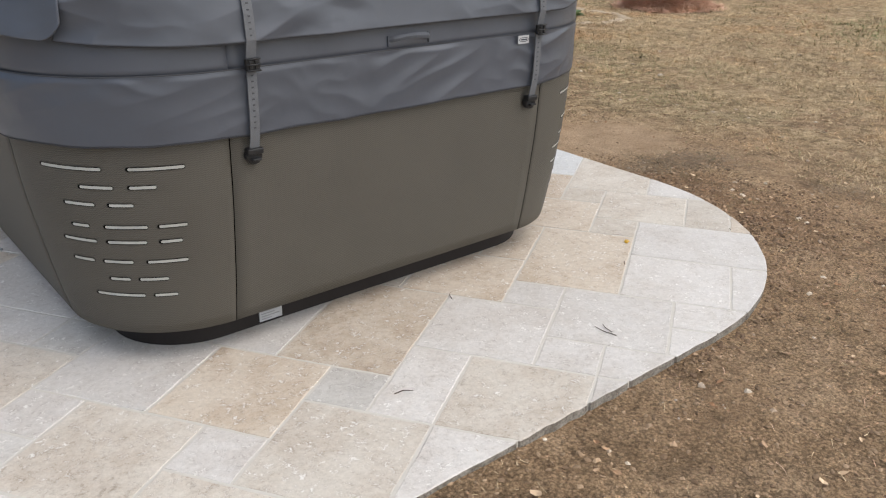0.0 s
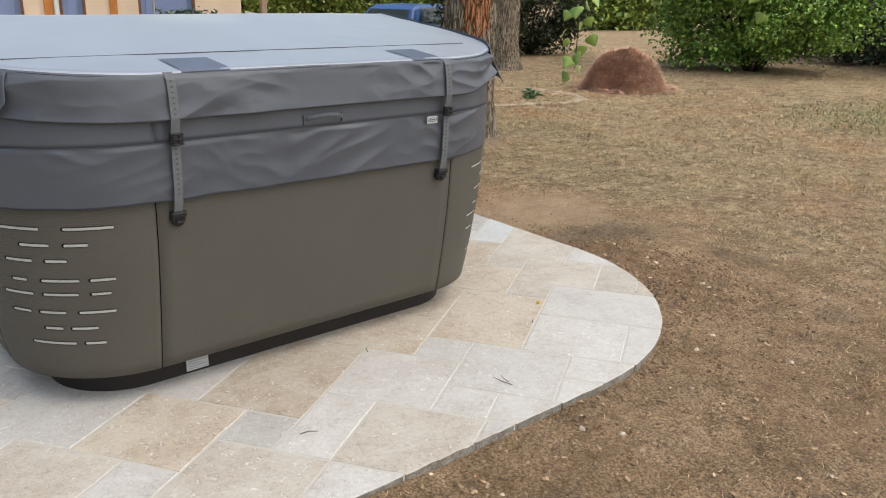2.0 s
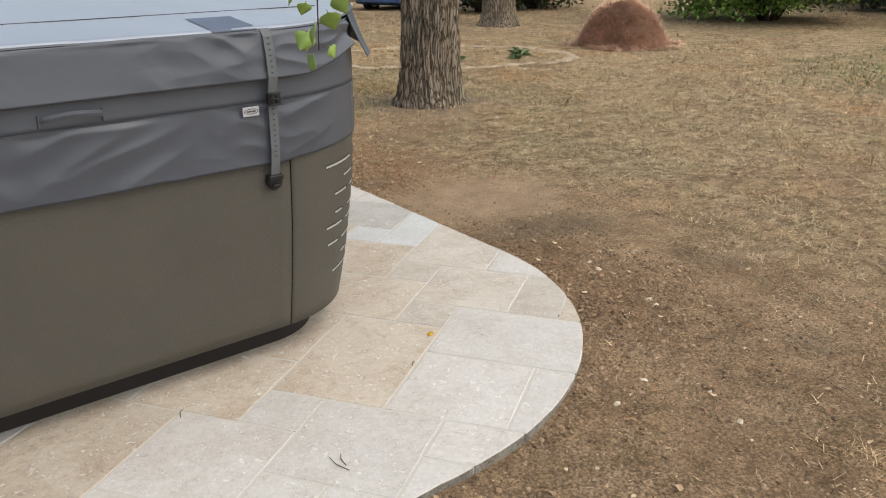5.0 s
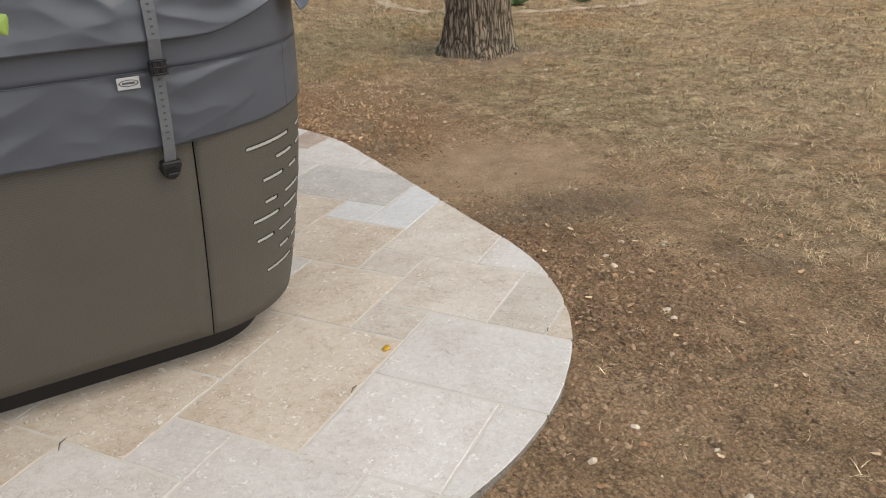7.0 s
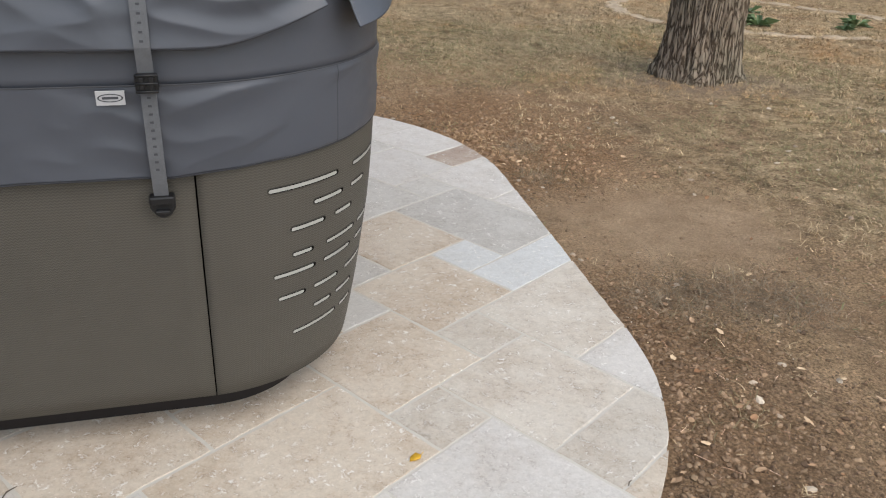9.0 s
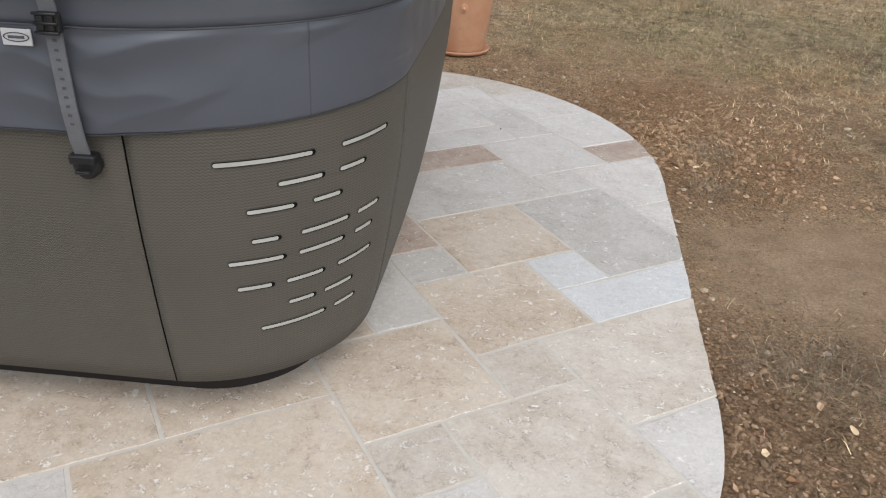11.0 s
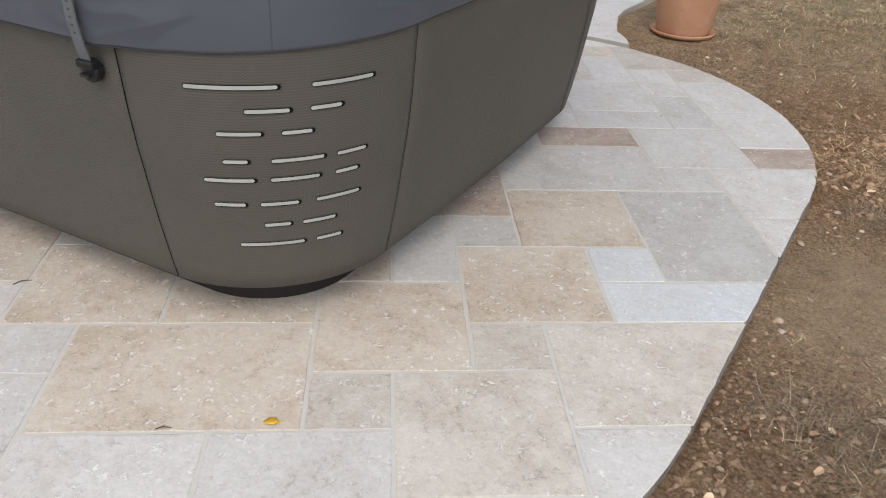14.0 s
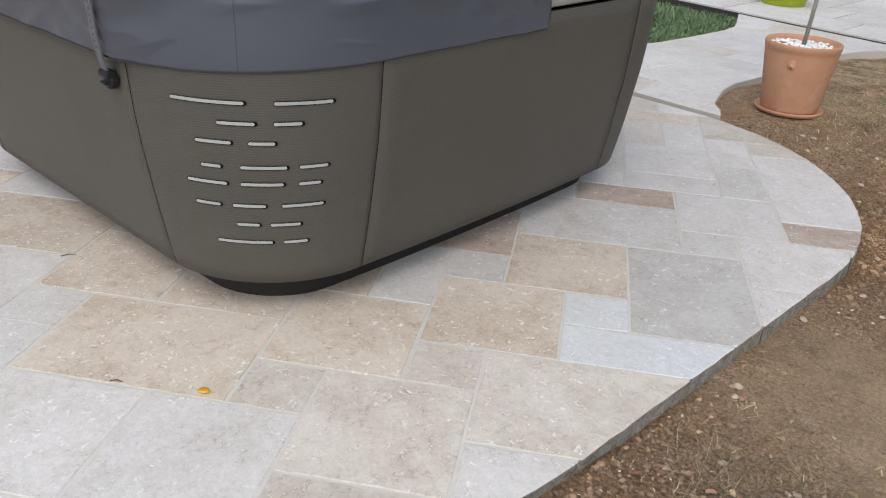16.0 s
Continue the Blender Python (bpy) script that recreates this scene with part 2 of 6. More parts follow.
def cloth_material(name, rough, coat):
    s = Shade(name, rough=rough, spec=0.5)
    v = s.coords("UV")
    # the lid's base colour is raised to stand in for sky reflected on it
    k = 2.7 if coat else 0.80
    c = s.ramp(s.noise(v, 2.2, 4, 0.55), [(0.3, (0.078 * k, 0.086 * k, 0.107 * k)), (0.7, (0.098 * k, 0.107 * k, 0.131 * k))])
    smudge = s.ramp(s.noise(v, 5.0, 5, 0.6, 0.8), [(0.55, 0.0), (0.80, 0.35)])
    if coat:
        s.color(c)
    else:
        s.color(s.mix(smudge, c, (0.075 * k, 0.078 * k, 0.088 * k)))
        s.rough(s.ramp(s.noise(v, 9, 3), [(0.3, rough - 0.05), (0.7, rough + 0.06)]))
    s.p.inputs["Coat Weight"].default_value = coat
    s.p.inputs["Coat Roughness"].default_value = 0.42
    # white sheen adds to the painted sky glare on the lid
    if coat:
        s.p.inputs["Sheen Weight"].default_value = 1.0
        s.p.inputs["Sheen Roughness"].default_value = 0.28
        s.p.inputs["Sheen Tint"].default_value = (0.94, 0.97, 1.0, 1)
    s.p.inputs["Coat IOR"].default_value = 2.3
    if not coat:
        s.bump(s.noise(v, 900, 2), 0.0003, 0.4)
        s.bump(s.noise(v, 5, 4, 0.5, 0.4), 0.010, 0.30)
    return s.mat


def plain(name, col, rough=0.7, metal=0.0, spec=0.4, scale=20.0, spread=0.12, relief=0.0):
    """One colour with a soft two-scale unevenness."""
    s = Shade(name, rough=rough, metal=metal, spec=spec)
    v = s.coords("Object")
    lo, hi = tuple(c * (1 - spread) for c in col), tuple(min(1, c * (1 + spread)) for c in col)
    n = s.mix(0.5, s.noise(v, scale, 5, 0.65), s.noise(v, scale * 0.2, 3))
    s.color(s.ramp(n, [(0.35, lo), (0.65, hi)]))
    if relief:
        s.bump(s.noise(v, scale * 2, 5, 0.7), relief, 0.7)
    return s.mat


M_GROUT, M_CONCRETE, M_SOIL = grout_material(), concrete_material(), soil_material()
M_PANEL, M_CLOTH, M_LID_GLARE = panel_material(), cloth_material("cover_fabric", 0.42, 0.0), cloth_material("lid_fabric_sky_glare", 0.30, 1.0)
M_PLINTH = plain("dark_plinth", (0.014, 0.010, 0.009), 0.7)
# near-black that paints shade into the panel gaps and slots
M_GAP_SHADE = plain("gap_shade", (0.006, 0.0055, 0.005), 0.9, spec=0.1)
# dark ring colour for the shadow round each slot's strip
M_SLOT_EDGE_SHADE = plain("slot_edge_shade", (0.045, 0.042, 0.035), 0.5)
M_STRIP = plain("pale_slot_strip", (0.40, 0.40, 0.375), 0.4)
M_BLACK = plain("black_plastic", (0.010, 0.010, 0.011), 0.45)
M_STRAP = plain("grey_webbing", (0.120, 0.124, 0.134), 0.75, scale=300, relief=0.0008)
M_HANDLE = plain("handle_webbing", (0.070, 0.076, 0.090), 0.7, scale=200)
M_STITCH = plain("dark_stitching", (0.060, 0.062, 0.070), 0.8)
# dark colour for the painted shadow under the cover's hems
M_HEM_SHADE = plain("hem_shade", (0.040, 0.042, 0.050), 0.8)
M_WHITE = plain("white_label", (0.42, 0.42, 0.43), 0.5)
M_PATCH = plain("slate_patch", (0.115, 0.135, 0.185), 0.42, spec=0.6)
M_PRINT = plain("faint_print", (0.27, 0.27, 0.275), 0.6)
M_SHELL = plain("pale_shell", (0.34, 0.33, 0.30), 0.35)


# ---------------------------------------------------------------- mesh helpers
def mesh_of(name, verts, faces, material, uvs=None, smooth=False):
    me = bpy.data.meshes.new(name)
    me.from_pydata(verts, [], faces)
    if uvs is not None:
        layer = me.uv_layers.new(name="UVMap")
        for loop in me.loops:
            layer.data[loop.index].uv = uvs[loop.vertex_index]
    if smooth:
        for p in me.polygons:
            p.use_smooth = True
    for m in material if isinstance(material, (list, tuple)) else [material]:
        me.materials.append(m)
    me.update()
    return me


def child(ob, parent, label=""):
    ob.parent = parent
    if label:
        tagged(ob, label)
    return ob


def part(name, bm, material, parent, label="", smooth=False):
    """Links a bmesh as one mesh object under a thing or a part."""
    me = bpy.data.meshes.new(name)
    bm.to_mesh(me)
    bm.free()
    for p in me.polygons:
        p.use_smooth = smooth
    me.materials.append(material)
    return child(new(name, me), parent, label)


def thing(name, label, category, m=None, group="", kind=""):
    ob = new(name)
    ob.empty_display_size = 0.1
    if m is not None:
        ob.matrix_world = m
    return tagged(ob, label, category, group, kind)


def bm_box(bm, x0, y0, z0, x1, y1, z1, bevel=0.0, m=None):
    r = bmesh.ops.create_cube(bm, size=1)
    vs = r["verts"]
    for v in vs:
        v.co = Vector(((x0 + x1) / 2 + v.co.x * (x1 - x0), (y0 + y1) / 2 + v.co.y * (y1 - y0), (z0 + z1) / 2 + v.co.z * (z1 - z0)))
        if m is not None:
            v.co = m @ v.co
    if bevel:
        edges = {e for v in vs for e in v.link_edges}
        bmesh.ops.bevel(bm, geom=list(edges), offset=bevel, segments=2, affect="EDGES", profile=0.5)
    return bm


def box(*a, **k):
    return bm_box(bmesh.new(), *a, **k)


def bm_tube(bm, pts, radii, sides=10, cap=True):
    """A round tube along points."""
    rings = []
    pts = [Vector(p) for p in pts]
    for i, p in enumerate(pts):
        d = (pts[min(i + 1, len(pts) - 1)] - pts[max(i - 1, 0)]).normalized()
        a = d.orthogonal().normalized() if i == 0 else (prev - d * prev.dot(d)).normalized()
        prev = a
        b = d.cross(a)
        rings.append([bm.verts.new(p + (a * math.cos(t) + b * math.sin(t)) * radii[i]) for t in (2 * math.pi * k / sides for k in range(sides))])
    for r0, r1 in zip(rings, rings[1:]):
        for k in range(sides):
            bm.faces.new((r0[k], r0[(k + 1) % sides], r1[(k + 1) % sides], r1[k]))
    if cap:
        bm.faces.new(rings[0][::-1])
        bm.faces.new(rings[-1])
    return bm


def lathe(profile, sides=48):
    """A turned body from (radius, height) points, closed at the axis."""
    bm = bmesh.new()
    rings = [[bm.verts.new((r * math.cos(2 * math.pi * k / sides), r * math.sin(2 * math.pi * k / sides), z)) for k in range(sides)] for r, z in profile]
    for r0, r1 in zip(rings, rings[1:]):
        for k in range(sides):
            bm.faces.new((r0[k], r0[(k + 1) % sides], r1[(k + 1) % sides], r1[k]))
    bm.faces.new(rings[0][::-1])
    bm.faces.new(rings[-1])
    return bm


def fbm(x, y, z=0.0, octaves=4):
    return noise.fractal(Vector((x, y, z)), 0.9, 2.0, octaves)


# ---------------------------------------------------------------- ground
PAD_TOP = 0.09
PAD = (-1.9, 1.370, 3.925, 5.56)     # x0, y0, x1, y1
PAD_R = 1.28
PAD_R_BACK = 1.42


def pad_outline(inset=0.0, n=28):
    x0, y0, x1, y1 = PAD[0] + inset, PAD[1] + inset, PAD[2] - inset, PAD[3] - inset
    r, rb = PAD_R - inset, PAD_R_BACK - inset
    a0 = math.atan(0.22 / (x1 - r - x0))     # the front runs slightly aslant into the curve
    pts = [(x0, y0 - 0.22)]
    pts += [(x1 - r + r * math.sin(a), y0 + r - r * math.cos(a)) for a in (a0 + (math.pi / 2 - a0) * k / n for k in range(n + 1))]
    pts += [(x1 - rb + rb * math.cos(a), y1 - rb + rb * math.sin(a)) for a in (math.pi / 2 * k / n for k in range(n + 1))]
    pts += [(x0, y1)]
    return pts


def pad_distance(x, y):
    """How far a place lies outside the paving's outline (negative inside)."""
    x0, y0, x1, y1 = PAD
    cx, cy = (x0 + x1) / 2, (y0 + y1) / 2
    r = (PAD_R_BACK if y > cy else PAD_R) if x > cx else 0.0
    qx, qy = abs(x - cx) - (x1 - x0) / 2 + r, abs(y - cy) - (y1 - y0) / 2 + r
    return math.hypot(max(qx, 0), max(qy, 0)) + min(max(qx, qy), 0) - r


def ground_z(x, y):
    d = pad_distance(x, y)
    far = math.hypot(x - 3, y - 3)
    z = 0.03 * fbm(x * 0.35, y * 0.35, 3.1) + 0.012 * fbm(x * 1.7, y * 1.7, 7.7) - 0.00045 * max(0, far - 5) ** 2 * (far < 25) - 0.18 * (far >= 25)
    near = max(0.0, 1 - abs(d) / 3.0)
    z = z * (1 - 0.6 * near)
    front = min(1.0, max(0.0, (2.9 - y) / 1.3)) * max(0.0, 1 - abs(d) / 1.6)
    z += 0.066 * front
    flank = min(1.0, max(0.0, (x - 3.3) / 0.5)) * min(1.0, max(0.0, (y - 1.5) / 0.8)) * min(1.0, max(0.0, 1.9 - abs(y - 3.0) / 1.5)) * max(0.0, 1 - abs(d) / 1.2)
    z += 0.036 * flank
    back = min(1.0, max(0.0, (y - 5.0) / 0.7)) * min(1.0, max(0.0, (10.0 - y) / 1.0)) * min(1.0, max(0.0, (4.6 - x) / 1.2))
    z += 0.040 * back
    if d < -0.12:
        z = min(z, -0.02)
    elif d < 0.5:
        z += 0.012 * fbm(x * 6, y * 6, 1.3)
    return z


def steps(lo, hi, fine, mid0, mid1):
    """Grid lines: fine between mid0 and mid1, coarser and coarser outside."""
    inner = list(np.arange(mid0, mid1 + fine / 2, fine))
    out, s, x = [], fine, mid1
    while x < hi:
        s *= 1.16
        x += s
        out.append(min(x, hi))
    low, s, x = [], fine, mid0
    while x > lo:
        s *= 1.16
        x -= s
        low.append(max(x, lo))
    return low[::-1] + inner + out


def build_ground():
    xs, ys = steps(-400, 400, 0.07, 0.0, 9.0), steps(-400, 400, 0.07, -0.5, 9.0)
    verts = [(x, y, ground_z(x, y)) for y in ys for x in xs]
    nx = len(xs)
    faces = [(j * nx + i, j * nx + i + 1, (j + 1) * nx + i + 1, (j + 1) * nx + i) for j in range(len(ys) - 1) for i in range(nx - 1)]
    ob = new("ground", mesh_of("ground", verts, faces, M_SOIL, smooth=True))
    return tagged(ob, "bare brown earth and parched yellow grass of a garden", "ground", kind="structure")


build_ground()

# ---------------------------------------------------------------- hot tub
TUB_AT, TUB_TURN = (1.923, 3.349, PAD_TOP), 2.8
HX, HY, RC = 1.038, 1.06, 0.40
SEG = [2 * (HX - RC), RC * math.pi / 2, 2 * (HY - RC), RC * math.pi / 2] * 2
PROFILE_Z = [0.115, 0.16, 0.2, 0.25, 0.3, 0.38, 0.45, 0.52, 0.6, 0.7, 0.78, 0.835]
PROFILE_O = [0.0, 0.010, 0.018, 0.027, 0.036, 0.048, 0.058, 0.068, 0.076, 0.083, 0.088, 0.089]


def rim(q, o):
    """A place on the tub's rounded outline, pushed out by o: q runs from 0 to 8, a straight side or a corner for each whole number. Returns place, outward way, metres run."""
    lap = math.floor(q / 8)
    q -= 8 * lap
    k = min(int(q), 7)
    u = q - k
    side, corner = k // 2, k % 2
    hx, hy = (HX, HY) if side % 2 == 0 else (HY, HX)
    if corner:
        a = u * math.pi / 2
        p, n = (hx - RC + (RC + o) * math.sin(a), -(hy - RC) - (RC + o) * math.cos(a)), (math.sin(a), -math.cos(a))
    else:
        bow = 0.012 * (1 - (2 * u - 1) ** 2) if k == 2 else 0.0
        p, n = ((hx - RC) * (2 * u - 1), -hy - o - bow), (0.0, -1.0)
    c, s = ((1, 0), (0, 1), (-1, 0), (0, -1))[side]
    run = sum(SEG[:k]) + u * SEG[k] + lap * sum(SEG)
    return Vector((p[0] * c - p[1] * s, p[0] * s + p[1] * c)), Vector((n[0] * c - n[1] * s, n[0] * s + n[1] * c)), run


def rim_loft(name, q0, q1, nq, rows, material, parent, push=None, label="", thick=0.0, lift=None, fit=None):
    """A strip round the tub: rows of (offset, height) from top to bottom; push(run, row share, height) adds to the offset and lift to the height."""
    verts, uvs = [], []
    nr = len(rows)
    for j, (o, z) in enumerate(rows):
        v = j / (nr - 1)
        for i in range(nq + 1):
            q = q0 + (q1 - q0) * i / nq
            _, _, run = rim(q, 0)
            zz = z(q) if callable(z) else z
            e = push(run, v, zz) if push else 0.0
            if lift:
                zz += lift(run, v)
            p, n, _ = rim(q, max(o + e + fit(q), panel_offset(zz) + 0.006) if fit else o + e)
            verts.append((p.x, p.y, zz))
            uvs.append((run, zz))
    w = nq + 1
    faces = [(j * w + i, (j + 1) * w + i, (j + 1) * w + i + 1, j * w + i + 1) for j in range(nr - 1) for i in range(nq)]
    ob = child(new(name, mesh_of(name, verts, faces, material, uvs, smooth=True)), parent, label)
    if thick:
        m = ob.modifiers.new("thickness", "SOLIDIFY")
        m.thickness, m.offset = thick, -1
        m.material_offset_rim = 1 if isinstance(material, list) else 0
    return ob


def panel_offset(z):
    return float(np.interp(z, PROFILE_Z, PROFILE_O))


# slots on a corner panel: height, then the start and end of each slot in degrees from the front seam
SLOT_ROWS = [
    (0.684, ((21.3, 45.1), (54.6, 72.7))),
    (0.628, ((36.4, 48.0), (54.1, 62.7))),
    (0.573, ((28.3, 40.0), (45.9, 54.0))),
    (0.502, ((29.1, 35.7), (42.6, 57.5), (62.0, 71.4))),
    (0.451, ((22.8, 37.1), (42.1, 56.2), (61.7, 69.0))),
    (0.383, ((24.6, 33.7), (38.5, 49.7), (55.7, 70.2))),
    (0.322, ((39.2, 47.0), (51.3, 61.9))),
    (0.263, ((30.8, 51.4), (55.9, 64.5))),
]


def slot_mesh(k, a0, a1, z, half, proud, inner=None):
    """A capsule laid on corner k between two angles; a ring where inner is given."""
    r = RC + panel_offset(z)
    e = math.degrees(half / r)
    n, m = 12, 6

    def outline(h):
        ee = math.degrees(h / r)
        lo, hi = a0 + e, a1 - e
        pts = [(lo + (hi - lo) * i / n, z + h) for i in range(n + 1)]
        pts += [(hi + ee * math.sin(math.pi * i / m), z + h * math.cos(math.pi * i / m)) for i in range(1, m)]
        pts += [(hi - (hi - lo) * i / n, z - h) for i in range(n + 1)]
        pts += [(lo - ee * math.sin(math.pi * i / m), z - h * math.cos(math.pi * i / m)) for i in range(1, m)]
        return pts

    def lay(pts, out):
        res = []
        for a, zz in pts:
            p, _, _ = rim(k + a / 90, panel_offset(zz) + out)
            res.append((p.x, p.y, zz))
        return res

    o = outline(half)
    c = len(o)
    if inner is None:
        top = lay(o, proud)
        # fill between the upper and the lower run
        verts = top
        up, right, low, left = o[:n + 1], o[n + 1:n + m], o[n + m:2 * n + m + 1], o[2 * n + m + 1:]
        faces = [(i + 1, i, 2 * n + m - i, 2 * n + m - i - 1) for i in range(n)]
        faces.append(tuple(range(n, n + m + 1))[::-1])
        faces.append((0,) + tuple(range(c - 1, 2 * n + m - 1, -1)))
        return verts, faces
    a, b = lay(o, proud), lay(outline(inner), proud)
    base = lay(outline(half + 0.001), -0.002)
    verts = a + b + base
    faces = [(i, c + i, c + (i + 1) % c, (i + 1) % c) for i in range(c)] + [(i, (i + 1) % c, 2 * c + (i + 1) % c, 2 * c + i) for i in range(c)]
    return verts, faces


def build_tub():
    tub = thing("hot_tub", "square hot tub with taupe woven resin panels on stone paving", "hot tub", pose(*TUB_AT, 0, 0, TUB_TURN))
    # recessed plinth
    bm = bmesh.new()
    ring = [rim(q, -0.122)[0] for q in np.linspace(0, 8, 161)[:-1]]
    lo = [bm.verts.new((p.x, p.y, 0.0)) for p in ring]
    mid = [bm.verts.new((p.x * 1.0, p.y * 1.0, 0.10)) for p in ring]
    hi = [bm.verts.new((p.x * 1.02, p.y * 1.02, 0.14)) for p in ring]
    for r0, r1 in ((lo, mid), (mid, hi)):
        for i in range(len(ring)):
            bm.faces.new((r0[i], r0[(i + 1) % len(ring)], r1[(i + 1) % len(ring)], r1[i]))
    bm.faces.new(lo[::-1])
    bm.faces.new(hi)
    part("plinth", bm, M_PLINTH, tub, "near-black recessed base")
    rows = [(panel_offset(z), z) for z in PROFILE_Z[::-1]] + [(-0.012, 0.111), (-0.06, 0.113), (-0.13, 0.118)]
    gap = 0.0022
    # where one panel ends and the next begins, in whole sides and corners
    ends = [-0.007, 1.021, 2.006, 3.0, 4.0, 5.0, 6.0, 6.994, 7.993]
    for k in range(8):
        length = SEG[k]
        g = gap / length
        nq = 40 if k % 2 else 24
        fine = 0.45     # the joint by the far front corner is tighter
        # the panels' rims are near-black, which paints the shade between them
        ob = rim_loft("corner_panel" if k % 2 else "side_panel", ends[k] + g * (fine if k == 2 else 1), ends[k + 1] - g * (fine if k == 1 else 1), nq, rows, [M_PANEL, M_GAP_SHADE], tub, thick=0.012)
        if k in (1, 7):
            for z, spans in SLOT_ROWS:
                for a0, a1 in spans:
                    a0, a1 = a0 - 0.9, a1 + 0.9
                    # dark ring and flat black capsule paint the shade of a cut slot
                    v, f = slot_mesh(k, a0, a1, z, 0.0084, 0.0014, 0.0064)
                    rim_ob = child(new("slot", mesh_of("slot", v, f, M_SLOT_EDGE_SHADE)), ob, "rounded slot with a pale strip")
                    v, f = slot_mesh(k, a0, a1, z, 0.0078, 0.0006)
                    child(new("slot_recess", mesh_of("slot_recess", v, f, M_GAP_SHADE)), rim_ob, "black capsule painting the shade inside the slot")
                    # strip stops short at one end, where the painted shade shows
                    short = 0.75 if k == 1 else -0.6
                    v, f = slot_mesh(k, a0 + 0.35 - min(0.0, short), a1 - 0.35 - max(0.0, short), z - 0.0004, 0.0045, 0.0011)
                    child(new("slot_strip", mesh_of("slot_strip", v, f, M_STRIP)), ob, "pale slot strip")
    # near-black sheet added as shade behind the seams, and the pale shell above the panels
    rim_loft("liner", 0, 8, 160, [(o - 0.016, z) for z, o in zip(PROFILE_Z, PROFILE_O)][::-1], M_GAP_SHADE, tub, label="near-black sheet painting the shade in the seams")
    rim_loft("shell_rim", 0, 8, 160, [(0.0, 1.0), (0.066, 1.0), (0.078, 0.985), (0.080, 0.87), (0.083, 0.848), (0.06, 0.838)], M_SHELL, tub, label="pale acrylic rim")
    # rating plate on the plinth
    bm = bmesh.new()
    bm_box(bm, -0.505, -HY + 0.117, 0.010, -0.415, -HY + 0.124, 0.058, 0.002)
    plate = part("rating_plate", bm, M_WHITE, tub, "white rating plate")
    bm = bmesh.new()
    for i, w in enumerate((0.085, 0.06, 0.08, 0.045)):
        bm_box(bm, -0.498, -HY + 0.1155, 0.048 - i * 0.010, -0.498 + w * 0.88, -HY + 0.1185, 0.051 - i * 0.010)
    part("print", bm, M_PRINT, plate)
    return tub


TUB = build_tub()


# ---------------------------------------------------------------- hot tub cover
COVER_O = 0.118


def cover_top(y):
    return 1.31 - 0.115 * abs(y)


def wrinkle(run, v, z, amp=0.012, seed=0.0):
    """Hanging cloth: broad swells, flat facets between sharp creases, and short puckers below the upper seam."""
    swell = fbm(run * 1.7 + seed, z * 2.6, seed, 2) * amp * 0.35
    warp = 0.35 * noise.noise(Vector((run * 2.3, z * 6.0, seed + 5)))
    b = 0.0
    for k, slant, fine, share in ((0, 5.0, 1.0, 2.4), (1, -6.0, 1.3, 2.0), (2, 2.2, 2.6, 0.8)):
        n = noise.noise(Vector(((run * 3.0 + z * slant) * fine + warp + 17 * k, (z * 4.2 - run * 0.6) * fine, seed + k)))
        here = min(1.0, max(0.0, 0.30 + 1.9 * noise.noise(Vector((run * 2.1, z * 3.0, seed + 20 + k)))))
        b += (0.30 - abs(n)) * here * amp * share
    pucker = noise.noise(Vector((run * 13.0 + z * 7.0, z * 5.0, seed + 40)))
    some = max(0.0, noise.noise(Vector((run * 1.6, 0.0, seed + 50))))
    b += (0.35 - abs(pucker)) * some * amp * 1.3 * math.exp(-3.0 * v)
    top = min(1.0, max(0.0, v / 0.10))
    return (swell + b) * top * top * (3 - 2 * top) * (1 - 0.45 * v ** 3)


def snug(q):
    """The cover sits closer to the tub round the far front corner and side."""
    u = min(1.0, max(0.0, (q - 0.95) / 0.45))
    return -0.019 * u * u * (3 - 2 * u) if q < 4.6 else 0.0


EYELET = bpy.data.meshes.new("eyelet")
eb = box(-0.0035, -0.0008, -0.0022, 0.0035, 0.0008, 0.0022)
eb.to_mesh(EYELET)
eb.free()
EYELET.materials.append(M_STITCH)


